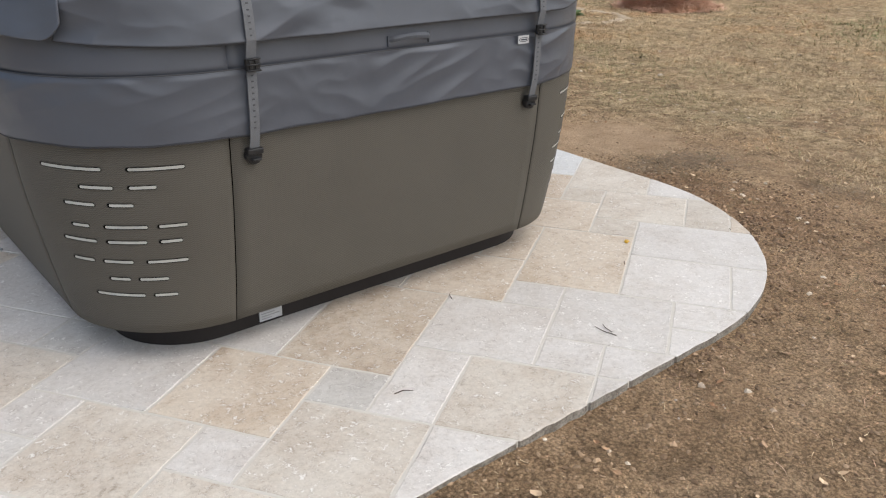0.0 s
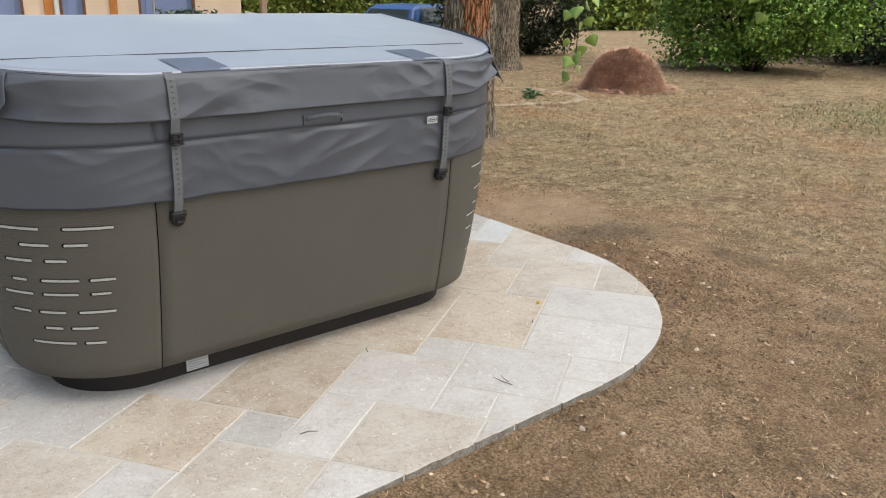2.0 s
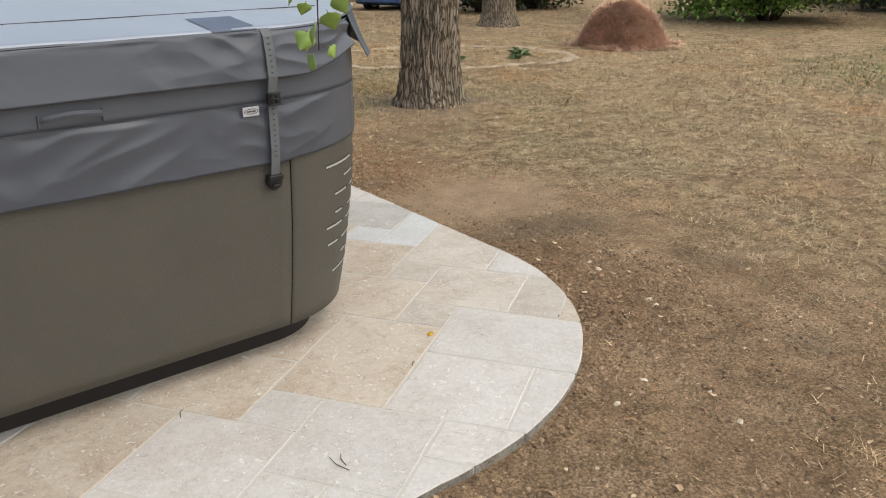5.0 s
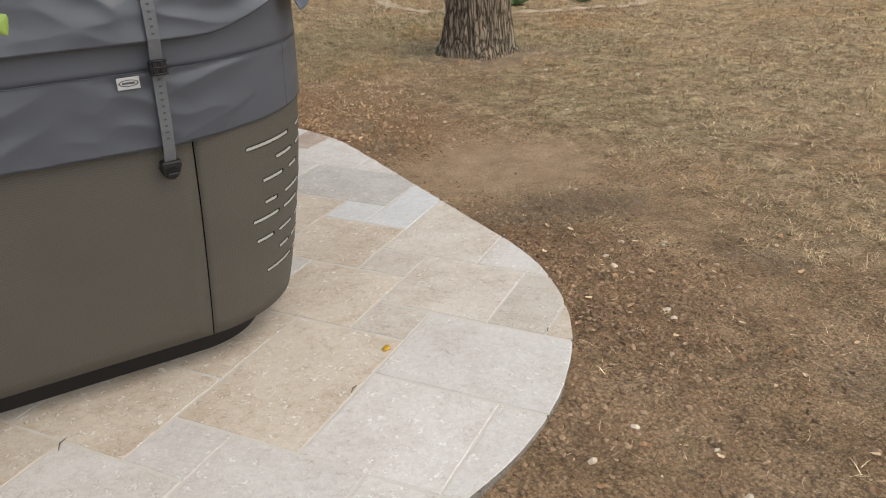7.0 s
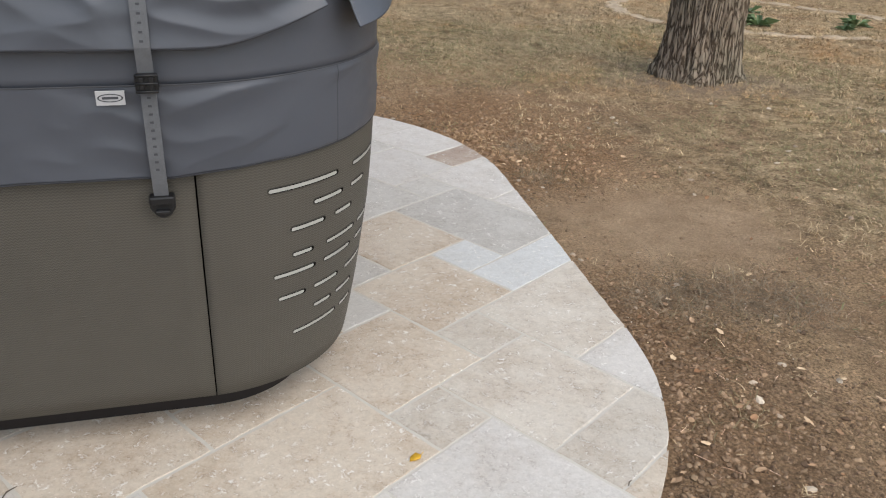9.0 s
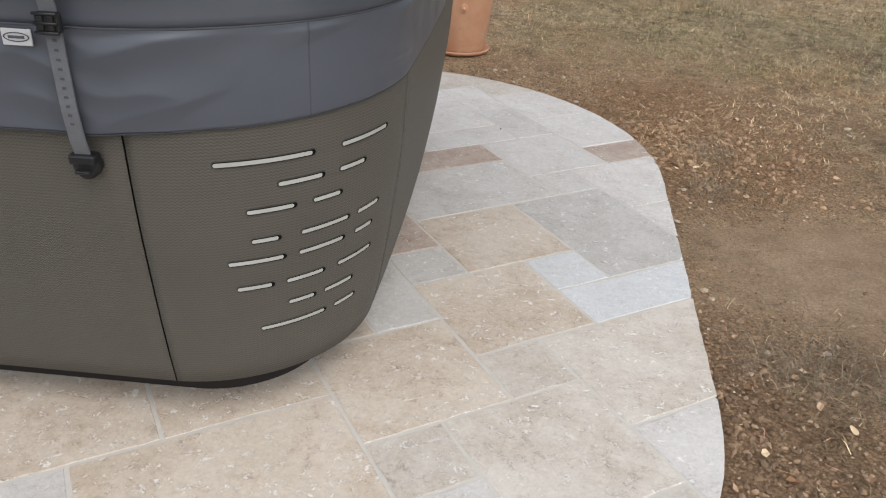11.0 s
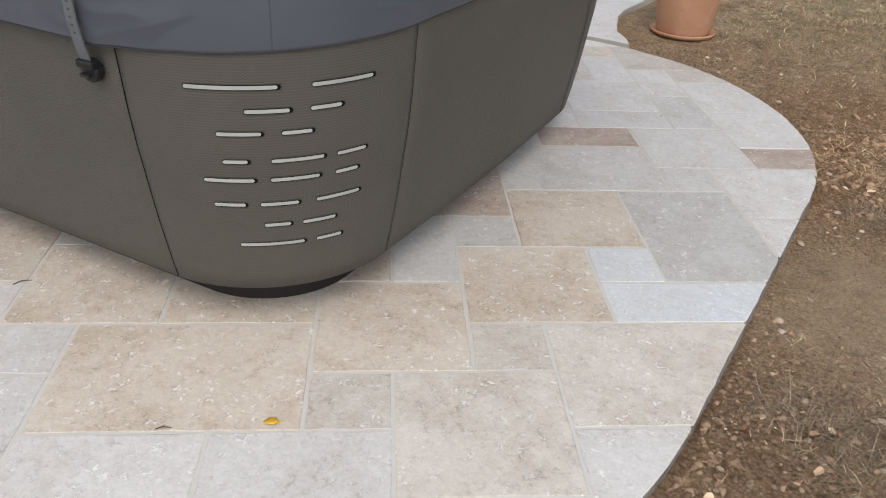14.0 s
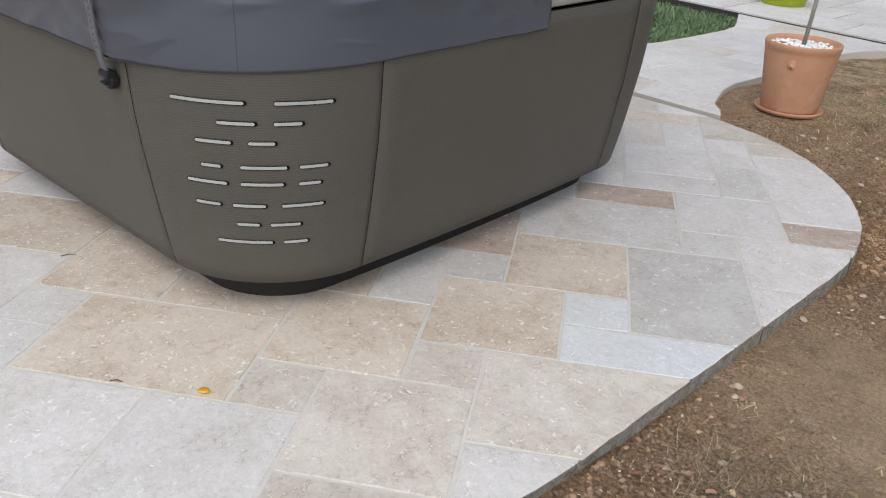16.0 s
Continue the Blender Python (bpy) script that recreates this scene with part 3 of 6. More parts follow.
def build_cover():
    cov = thing("hot_tub_cover", "grey coated fabric thermal cover strapped over the hot tub", "tub cover", pose(*TUB_AT, 0, 0, TUB_TURN))
    # the tapered lid
    nq, rings = 240, [0.0, 0.25, 0.5, 0.7, 0.85, 0.93, 0.97, 0.985, 0.991, 0.996, 1.0]
    verts, uvs = [], []
    for f in rings[1:]:
        for i in range(nq):
            p, n, run = rim(8 * i / nq, COVER_O + snug(8 * i / nq))
            x, y = p.x * f, p.y * f
            z = cover_top(y) + 0.004 * fbm(x * 2.2, y * 2.2, 4.4, 3) - 0.010 * max(0, (f - 0.985) / 0.015) ** 2
            verts.append((x, y, z))
            uvs.append((x, y))
    verts.append((0, 0, cover_top(0)))
    uvs.append((0, 0))
    faces = [(k * nq + i, (k + 1) * nq + i, (k + 1) * nq + (i + 1) % nq, k * nq + (i + 1) % nq) for k in range(len(rings) - 2) for i in range(nq)]
    faces += [(len(verts) - 1, i, (i + 1) % nq) for i in range(nq)]
    me = mesh_of("lid", verts, faces, [M_LID_GLARE, M_CLOTH], uvs, smooth=True)
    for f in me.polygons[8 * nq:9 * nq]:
        f.material_index = 1     # outer ring in the duller, darker cloth, added to keep an edge glint off
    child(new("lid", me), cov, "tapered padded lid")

    def top_at(q):
        return cover_top(rim(q, COVER_O)[0].y) - 0.010

    def hem_at(q):
        return top_at(q) - 0.139

    def rows(n, o0, o1, z0, z1):
        return [(o0 + (o1 - o0) * t ** 0.8, (lambda q, t=t: z0(q) + (z1(q) - z0(q)) * t)) for t in (i / n for i in range(n + 1))]

    # inner band that shows below the flap
    rim_loft("band", 0, 8, 320, rows(10, 0.106, 0.111, lambda q: top_at(q) - 0.01, lambda q: 0.945), M_CLOTH, cov, lambda r, v, z: wrinkle(r, v, z, 0.002, 2.0), "smooth grey band", 0.003, fit=snug)
    # lower skirt: in front and round both front corners, to half way along the sides
    low = rows(48, 0.1135, 0.106, lambda q: 0.949, lambda q: 0.755)
    def hem_lift(run, v):
        side = float(np.interp(run, (1.25, 1.55, 1.9, 2.6), (0.0, 0.012, 0.018, 0.030)))
        return v * (0.005 * fbm(run * 1.3, 0.3, 8.0, 2) + 0.004 * fbm(run * 7.0, 0.3, 9.0, 2) + side)
    rim_loft("lower_skirt", -2.55, 2.55, 560, low, M_CLOTH, cov, lambda r, v, z: wrinkle(r, v, z, 0.021, 11.0), "lower skirt with a sewn hem", 0.003, hem_lift, snug)
    # upper flap in front, with side flaps that lap over its ends
    up = rows(44, COVER_O + 0.001, 0.138, top_at, hem_at)
    def front_push(r, v, z):
        return wrinkle(r, v, z, 0.024, 23.0) + (0.030 * v ** 1.5 * max(0, (r - 1.40) / 0.12) ** 2 if r < 2 else 0.0)
    def front_lift(r, v):
        return 0.060 * v * min(1.2, max(0, (r - 1.335) / 0.19)) ** 1.5 if r < 2 else 0.0
    rim_loft("front_flap", -0.55, 1.39, 340, up, M_CLOTH, cov, front_push, "hanging front flap", 0.003, front_lift, snug)
    corner_end = sum(SEG[:7]) + 0.5 * SEG[7]
    def round_end(r, v):
        return 0.05 * v * max(0, (r - corner_end + 0.06) / 0.06) ** 2.5
    side = rows(40, COVER_O + 0.004, 0.150, top_at, hem_at)
    corner_start = SEG[0] + 0.48 * SEG[1]
    def flare(r, v):
        return 0.040 * v ** 1.4 * math.exp(-((r - corner_start) / 0.16) ** 2)
    rim_loft("side_flap", 1.48, 4.2, 300, side, M_CLOTH, cov, lambda r, v, z: wrinkle(r, v, z, 0.020, 37.0) + flare(r, v), "hanging side flap", 0.003, fit=snug)
    rim_loft("side_flap", 4.9, 7.50, 300, side, M_CLOTH, cov, lambda r, v, z: wrinkle(r, v, z, 0.022, 41.0), "hanging side flap", 0.003, round_end)

    # dark strips along the hems that paint the shadow below them
    def hem(q0, q1, nq, o, z, push, lift=None):
        edge = [(o + 0.0008, z), (o + 0.0018, lambda q: z(q) - 0.0018), (o - 0.001, lambda q: z(q) - 0.0036), (o - 0.006, lambda q: z(q) - 0.003)]
        rim_loft("piping", q0, q1, nq, edge, M_HEM_SHADE, cov, lambda r, v, zz: push(r, 1.0, zz), "dark strip painting the shadow under a hem", 0.0, (lambda r, v: lift(r, 1.0)) if lift else None, snug)
    hem(-2.55, 2.55, 560, 0.106, lambda q: 0.755, lambda r, v, z: wrinkle(r, v, 0.755, 0.021, 11.0), hem_lift)
    rim_loft("seam", 1.488, 1.493, 1, [(o + 0.0012, z) for o, z in low], M_STITCH, cov, lambda r, v, z: wrinkle(r, v, z, 0.021, 11.0), "sewn upright seam", 0.0, hem_lift, snug)
    hem(-0.55, 1.39, 340, 0.136, hem_at, lambda r, v, z: front_push(r, 1.0, z + 0.003), front_lift)

    rim_loft("seam", -2.55, 2.55, 560, [(0.1150, lambda q: 0.9515), (0.1158, lambda q: 0.9495), (0.1145, lambda q: 0.9475)], M_STITCH, cov, lambda r, v, z: wrinkle(r, 0.01, 0.949, 0.021, 11.0), "sewn seam along the skirt", 0.0, None, snug)
    # soft rolled edge along the sides of the lid
    for q0, q1 in ((1.50, 4.15), (4.9, 7.45)):
        roll = []
        for k in range(9):
            a = math.pi * (0.98 - 1.25 * k / 8)
            roll.append((COVER_O - 0.008 + 0.014 * math.cos(a), (lambda q, a=a: top_at(q) + 0.004 + 0.014 * math.sin(a))))
        rim_loft("edge_roll", q0, q1, 260, roll, M_CLOTH, cov, lambda r, v, z: 0.004 * fbm(r * 5.0, 1.0, 3.0, 3), "soft rolled cloth edge", 0.0, lambda r, v: 0.004 * fbm(r * 6.0, 4.0, 1.0, 3), snug)

    # fold seam on the lid and the slate patches by the straps
    bm = bmesh.new()
    bm_box(bm, -1.02, -0.9010, -0.004, 0.93, -0.8992, 0.0004)
    for v in bm.verts:
        v.co.z += cover_top(v.co.y) + 0.002
    part("fold_seam", bm, M_STITCH, cov, "dark sewn fold seam")
    for x0, x1 in ((-0.53, -0.36), (0.42, 0.565)):
        verts, faces = [], []
        n = 8
        for j in range(n + 1):
            y = -0.99 - 0.186 * j / n
            for i in range(n + 1):
                verts.append((x0 + (x1 - x0) * i / n, y, cover_top(y) + 0.0022 - 0.006 * max(0, (j / n - 0.8) / 0.2) ** 2))
        faces = [(j * (n + 1) + i, (j + 1) * (n + 1) + i, (j + 1) * (n + 1) + i + 1, j * (n + 1) + i + 1) for j in range(n) for i in range(n)]
        child(new("patch", mesh_of("patch", verts, faces, M_PATCH, smooth=True)), cov, "slate-blue sewn patch")

    # straps with buckles
    for sx in (-0.578, 0.585):
        path = [(-1.17, 1.172), (-1.190, 1.150), (-1.200, 1.10), (-1.206, 1.03), (-1.196, 0.99), (-1.190, 0.965), (-1.188, 0.90), (-1.184, 0.80), (-1.176, 0.748), (-1.166, 0.708)]
        w = 0.0150
        verts, faces = [], []
        for y, z in path:
            verts += [(sx - w, y - 0.004, z), (sx + w, y - 0.004, z), (sx + w, y, z), (sx - w, y, z)]
        for i in range(len(path) - 1):
            for k in range(4):
                faces.append((4 * i + k, 4 * i + 4 + k, 4 * i + 4 + (k + 1) % 4, 4 * i + (k + 1) % 4))
        strap = child(new("strap", mesh_of("strap", verts, faces, M_STRAP)), cov, "grey webbing strap")
        for z0, z1 in ((1.145, 1.03), (0.93, 0.775)):
            z = z0
            while z > z1:
                y = float(np.interp(z, [p[1] for p in path[::-1]], [p[0] for p in path[::-1]]))
                eyelet = child(new("eyelet", EYELET), strap)
                eyelet.location = (sx, y - 0.0044, z)
                z -= 0.017
        buckle = part("buckle", box(sx - 0.022, -1.208, 0.944, sx + 0.022, -1.192, 0.980, 0.005), M_BLACK, cov, "black plastic buckle")
        for z in (0.946, 0.962, 0.978):
            part("buckle_bar", bm_tube(bmesh.new(), [(sx - 0.021, -1.211, z), (sx + 0.021, -1.211, z)], [0.003, 0.003], 8), M_BLACK, buckle, smooth=True)
        part("clip", box(sx - 0.014, -1.212, 0.949, sx - 0.004, -1.206, 0.975, 0.002), M_BLACK, buckle)
        part("clip", box(sx + 0.004, -1.212, 0.949, sx + 0.014, -1.206, 0.975, 0.002), M_BLACK, buckle)
        bm = lathe([(0.020, 0.0), (0.0285, 0.003), (0.0285, 0.020), (0.025, 0.026), (0.012, 0.028)], 24)
        for v in bm.verts:
            stretch = 1.0 if v.co.y < 0 else 0.62
            v.co = Vector((sx + v.co.x * (0.86 if v.co.y < -0.008 else 0.92), -1.144 - v.co.z, 0.690 + v.co.y * stretch * 1.05))
        anchor = part("strap_anchor", bm, M_BLACK, cov, "black plastic strap lock")
        part("collar", box(sx - 0.026, -1.180, 0.694, sx + 0.026, -1.150, 0.714, 0.005), M_BLACK, anchor)
        part("release_bar", box(sx - 0.015, -1.184, 0.676, sx + 0.015, -1.170, 0.684, 0.003), M_BLACK, anchor)

    # carry handle
    bm = bmesh.new()
    n = 16
    prev = None
    for i in range(n + 1):
        u = i / n
        x = -0.085 + 0.165 * u
        z = 0.982 + 0.010 * math.sin(math.pi * u)
        y = -1.176 - 0.028 * math.sin(math.pi * u) ** 0.6
        row = [bm.verts.new((x, y, z + 0.009)), bm.verts.new((x, y - 0.003, z)), bm.verts.new((x, y, z - 0.009)), bm.verts.new((x, y + 0.004, z))]
        if prev:
            for k in range(4):
                bm.faces.new((prev[k], row[k], row[(k + 1) % 4], prev[(k + 1) % 4]))
        prev = row
    for x in (-0.085, 0.08):
        bm_box(bm, x - 0.003, -1.178, 0.960, x + 0.003, -1.166, 0.994, 0.001)
    part("handle", bm, M_HANDLE, cov, "sewn grey carry handle", smooth=False)

    # sewn tag with plain bars
    bm = box(0.486, -1.1865, 0.915, 0.540, -1.1835, 0.944, 0.0008, m=Matrix.Rotation(0.0, 4, "X"))
    tag = part("tag", bm, M_WHITE, cov, "small white sewn tag")
    bm = bmesh.new()
    outer = [(0.513 + 0.024 * math.cos(a), 0.930 + 0.0085 * math.sin(a)) for a in (2 * math.pi * k / 28 for k in range(28))]
    inner = [(0.513 + 0.021 * math.cos(a), 0.930 + 0.0065 * math.sin(a)) for a in (2 * math.pi * k / 28 for k in range(28))]
    vo, vi = [bm.verts.new((x, -1.1875, z)) for x, z in outer], [bm.verts.new((x, -1.1875, z)) for x, z in inner]
    for k in range(28):
        bm.faces.new((vo[k], vo[(k + 1) % 28], vi[(k + 1) % 28], vi[k]))
    bm_box(bm, 0.498, -1.1878, 0.9275, 0.528, -1.1872, 0.9325)
    part("print", bm, M_STITCH, tag)
    return cov


build_cover()


# ---------------------------------------------------------------- garden materials
def leaf_material(name, dark, light, rough=0.5):
    s = Shade(name, rough=rough, spec=0.4)
    v = s.world_coords()
    c = s.ramp(s.island(), [(0.0, dark), (0.6, tuple(0.5 * (a + b) for a, b in zip(dark, light))), (1.0, light)])
    c = s.mix(1.0, c, s.ramp(s.noise(v, 1.2, 3), [(0.3, 0.70), (0.7, 1.15)]), "MULTIPLY")
    s.color(c)
    s.p.inputs["Subsurface Weight"].default_value = 0.0
    return s.mat


def grass_material(name, dark, light):
    """Withered blades, paler and darker from tuft to tuft."""
    s = Shade(name, rough=0.85, spec=0.2)
    v = s.world_coords()
    c = s.ramp(s.island(), [(0.0, dark), (0.55, tuple(0.5 * (a + b) for a, b in zip(dark, light))), (1.0, light)])
    c = s.mix(1.0, c, s.ramp(s.noise(v, 9.0, 5, 0.8), [(0.38, 0.50), (0.50, 0.95), (0.62, 1.25)]), "MULTIPLY")
    rust = s.ramp(s.noise(v, 0.9, 6, 0.7), [(0.50, 0.0), (0.62, 0.65)])
    s.color(s.mix(rust, c, s.mix(1.0, c, (0.95, 0.72, 0.55), "MULTIPLY")))
    return s.mat


def bark_material(name, dark, light, warm):
    s = Shade(name, rough=0.95, spec=0.08)
    raw = s.coords("Object")
    v = s.coords("Object", (1, 1, 0.13))
    bent = s.nt.nodes.new("ShaderNodeMix")
    bent.data_type, bent.blend_type = "RGBA", "ADD"
    wob = s.node("ShaderNodeTexNoise", Scale=7.0, Detail=5.0, Roughness=0.65)
    s.link(v, wob.inputs["Vector"])
    bent.inputs[0].default_value = 0.10
    s.link(v, bent.inputs[6])
    s.link(wob.outputs["Color"], bent.inputs[7])
    cell = s.node("ShaderNodeTexVoronoi", Scale=30.0, Randomness=1.0)
    cell.feature = "DISTANCE_TO_EDGE"
    s.link(bent.outputs[2], cell.inputs["Vector"])
    plate = s.ramp(cell.outputs["Distance"], [(0.0, 0.0), (0.12, 0.70), (0.40, 1.0)])
    flake = s.noise(s.coords("Object", (1, 1, 0.5)), 55, 6, 0.8)
    ridge = s.math("ADD", s.math("MULTIPLY", plate, 0.72), s.math("MULTIPLY", flake, 0.28))
    c = s.ramp(ridge, [(0.12, tuple(0.68 * a for a in dark)), (0.45, dark), (0.72, light), (0.95, tuple(min(1, 1.2 * a) for a in light))])
    c = s.mix(s.ramp(s.noise(raw, 2.5, 5), [(0.42, 0.0), (0.62, 0.40)]), c, s.mix(1.0, warm, s.ramp(ridge, [(0.2, 0.35), (0.85, 1.1)]), "MULTIPLY"))
    s.color(c)
    s.bump(plate, 0.016, 0.9)
    s.bump(flake, 0.008, 0.7)
    return s.mat


M_BARK = bark_material("furrowed_bark", (0.160, 0.122, 0.090), (0.330, 0.268, 0.205), (0.235, 0.225, 0.165))
M_BARK_RED = bark_material("peeled_bark", (0.14, 0.062, 0.030), (0.42, 0.200, 0.105), (0.36, 0.17, 0.085))
M_MAPLE = leaf_material("maple_leaves", (0.085, 0.170, 0.032), (0.370, 0.560, 0.115))
M_DARKLEAF = leaf_material("dark_shrub_leaves", (0.018, 0.028, 0.012), (0.075, 0.092, 0.038), 0.6)
M_LAUREL = leaf_material("laurel_leaves", (0.040, 0.076, 0.050), (0.155, 0.215, 0.150), 0.35)
M_HEDGE = leaf_material("light_hedge_leaves", (0.120, 0.190, 0.035), (0.380, 0.450, 0.100))
M_CROWN = leaf_material("crown_leaves", (0.030, 0.060, 0.015), (0.120, 0.190, 0.050))
M_SPRIG = leaf_material("sprig_leaves", (0.180, 0.310, 0.055), (0.400, 0.520, 0.140), 0.4)
M_TWIG = plain("twig_bark", (0.075, 0.052, 0.036), 0.9, scale=60, spread=0.3)
M_PLANT = leaf_material("bed_plant_leaves", (0.070, 0.120, 0.050), (0.210, 0.290, 0.130))
M_NEEDLE = leaf_material("dry_pine_needles", (0.520, 0.290, 0.180), (0.920, 0.660, 0.490), 0.8)
M_DRYGRASS = grass_material("dry_grass_blades", (0.270, 0.185, 0.098), (0.860, 0.680, 0.430))
M_DRYSTEM = leaf_material("dry_stems", (0.125, 0.092, 0.058), (0.430, 0.335, 0.225), 0.85)
M_GREENGRASS = leaf_material("green_grass_blades", (0.150, 0.155, 0.060), (0.400, 0.385, 0.185), 0.8)
M_TUFT = leaf_material("withered_tufts", (0.110, 0.085, 0.042), (0.300, 0.235, 0.130), 0.9)
def terracotta_material():
    s = Shade("terracotta", rough=0.85, spec=0.25)
    v = s.coords("Object")
    c = s.ramp(s.noise(v, 7, 6, 0.7), [(0.3, (0.430, 0.225, 0.130)), (0.7, (0.510, 0.290, 0.178))])
    lime = s.ramp(s.noise(v, 5.0, 6, 0.7, 0.5), [(0.56, 0.0), (0.72, 0.55)])
    c = s.mix(lime, c, (0.60, 0.45, 0.34))
    damp = s.ramp(s.noise(v, 9.0, 5, 0.6), [(0.64, 0.0), (0.70, 0.40)])
    s.color(s.mix(damp, c, (0.330, 0.165, 0.085)))
    s.bump(s.noise(v, 30, 5, 0.7), 0.002, 0.5)
    return s.mat


M_TERRA = terracotta_material()
M_PEBBLE = plain("white_pebbles", (0.74, 0.73, 0.71), 0.6, scale=25)
M_BEDSTONE = plain("pale_bed_stone", (0.43, 0.34, 0.24), 0.9, scale=9, spread=0.25, relief=0.01)
M_STUCCO = plain("peach_stucco", (0.74, 0.57, 0.42), 0.95, scale=3, spread=0.1, relief=0.004)
M_BLUEPAINT = plain("blue_paint", (0.22, 0.27, 0.45), 0.5, scale=4)
M_FRAME = plain("brown_frame", (0.16, 0.075, 0.045), 0.7, scale=8)
M_ORANGE = plain("orange_curtain", (0.52, 0.20, 0.05), 0.8, scale=6, spread=0.2)
M_WHITEPAINT = plain("white_paint", (0.70, 0.70, 0.68), 0.5)
M_WOOD = plain("weathered_timber", (0.30, 0.22, 0.15), 0.85, scale=12, spread=0.25, relief=0.003)
M_ROOFTILE = plain("clay_roof", (0.35, 0.17, 0.10), 0.9, scale=10, spread=0.25)
M_CAR = Shade("blue_car_paint", rough=0.22, spec=0.6).color((0.045, 0.110, 0.300)).mat
M_GLASS = Shade("car_glass", rough=0.05, spec=0.8).color((0.090, 0.115, 0.105)).mat
M_RUBBER = plain("tyre_rubber", (0.02, 0.02, 0.02), 0.85)
M_RIM = plain("wheel_metal", (0.45, 0.45, 0.46), 0.3, metal=0.8)
M_REDLAMP = plain("red_lamp", (0.45, 0.02, 0.015), 0.25)
M_TRUNKGREY = plain("smooth_grey_stem", (0.27, 0.25, 0.22), 0.8, scale=40, spread=0.2)
M_LIME = plain("lime_plastic", (0.42, 0.50, 0.03), 0.35)
M_RUBBERLINE = plain("dark_joint", (0.03, 0.028, 0.026), 0.9)


# ---------------------------------------------------------------- foliage
def leaves_mesh(name, places, size, material, seed, droop=0.3, fold=0.25):
    """Many small folded leaves at places, each an island of its own."""
    rnd = random.Random(seed)
    verts, faces = [], []
    for p in places:
        s = size * rnd.uniform(0.6, 1.35)
        a = rnd.uniform(0, 2 * math.pi)
        tilt = rnd.uniform(-0.9, 0.9) - droop
        d = Vector((math.cos(a) * math.cos(tilt), math.sin(a) * math.cos(tilt), math.sin(tilt)))
        side = d.cross(Vector((rnd.uniform(-0.5, 0.5), rnd.uniform(-0.5, 0.5), 1))).normalized()
        up = side.cross(d).normalized()
        k = len(verts)
        c = Vector(p)
        verts += [c, c + d * 0.5 * s + side * 0.42 * s + up * fold * s, c + d * s, c + d * 0.5 * s - side * 0.42 * s + up * fold * s]
        faces += [(k, k + 1, k + 2), (k, k + 2, k + 3)]
    return mesh_of(name, verts, faces, material)


def clumps(centre, radii, n_clump, n_leaf, clump_r, seed, keep=None):
    """Leaf places in clumps spread near the skin of an uneven ellipsoid."""
    rnd = random.Random(seed)
    res = []
    made = 0
    while made < n_clump:
        v = Vector((rnd.gauss(0, 1), rnd.gauss(0, 1), rnd.gauss(0, 1))).normalized()
        r = rnd.uniform(0.45, 1.0) ** 0.6 * (0.80 + 0.35 * fbm(v.x * 1.6 + seed, v.y * 1.6, v.z * 1.6, 2))
        c = Vector((centre[0] + v.x * radii[0] * r, centre[1] + v.y * radii[1] * r, centre[2] + v.z * radii[2] * r))
        made += 1
        if keep and not keep(c):
            continue
        for _ in range(n_leaf):
            res.append(c + Vector((rnd.gauss(0, 1), rnd.gauss(0, 1), rnd.gauss(0, 0.7))) * clump_r)
    if keep:
        res = [p for p in res if keep(p)]
    return res


def trunk_mesh(name, height, r0, r1, flare, lean, seed, material, rings=90, sides=160, ridges=0.042):
    """A furrowed trunk with root flare."""
    verts, faces = [], []
    for j in range(rings + 1):
        t = j / rings
        z = height * t ** 1.15
        r = r0 + (r1 - r0) * t + flare * math.exp(-z / 0.16)
        for i in range(sides):
            a = 2 * math.pi * i / sides
            w = fbm(math.cos(a) * 5.0 + seed, math.sin(a) * 5.0, z * 1.3, 3)
            f = abs(fbm(math.cos(a) * 9.0 + seed, math.sin(a) * 9.0, z * 2.4 + 9, 3))
            lobe = 0.10 * math.cos(4 * a + seed) * math.exp(-z / 0.25)
            rr = r * (1 + lobe) + ridges * (0.5 * w + 1.0 - 2.2 * min(f, 0.45))
            verts.append((lean[0] * z + rr * math.cos(a), lean[1] * z + rr * math.sin(a), z - 0.08 * (j == 0)))
    for j in range(rings):
        for i in range(sides):
            faces.append((j * sides + i, j * sides + (i + 1) % sides, (j + 1) * sides + (i + 1) % sides, (j + 1) * sides + i))
    faces.append(tuple(range(rings * sides, (rings + 1) * sides)))
    return mesh_of(name, verts, faces, material, smooth=True)


def limb(parent, pts, radii, material, name="limb"):
    return part(name, bm_tube(bmesh.new(), pts, radii, 10), material, parent, smooth=True)


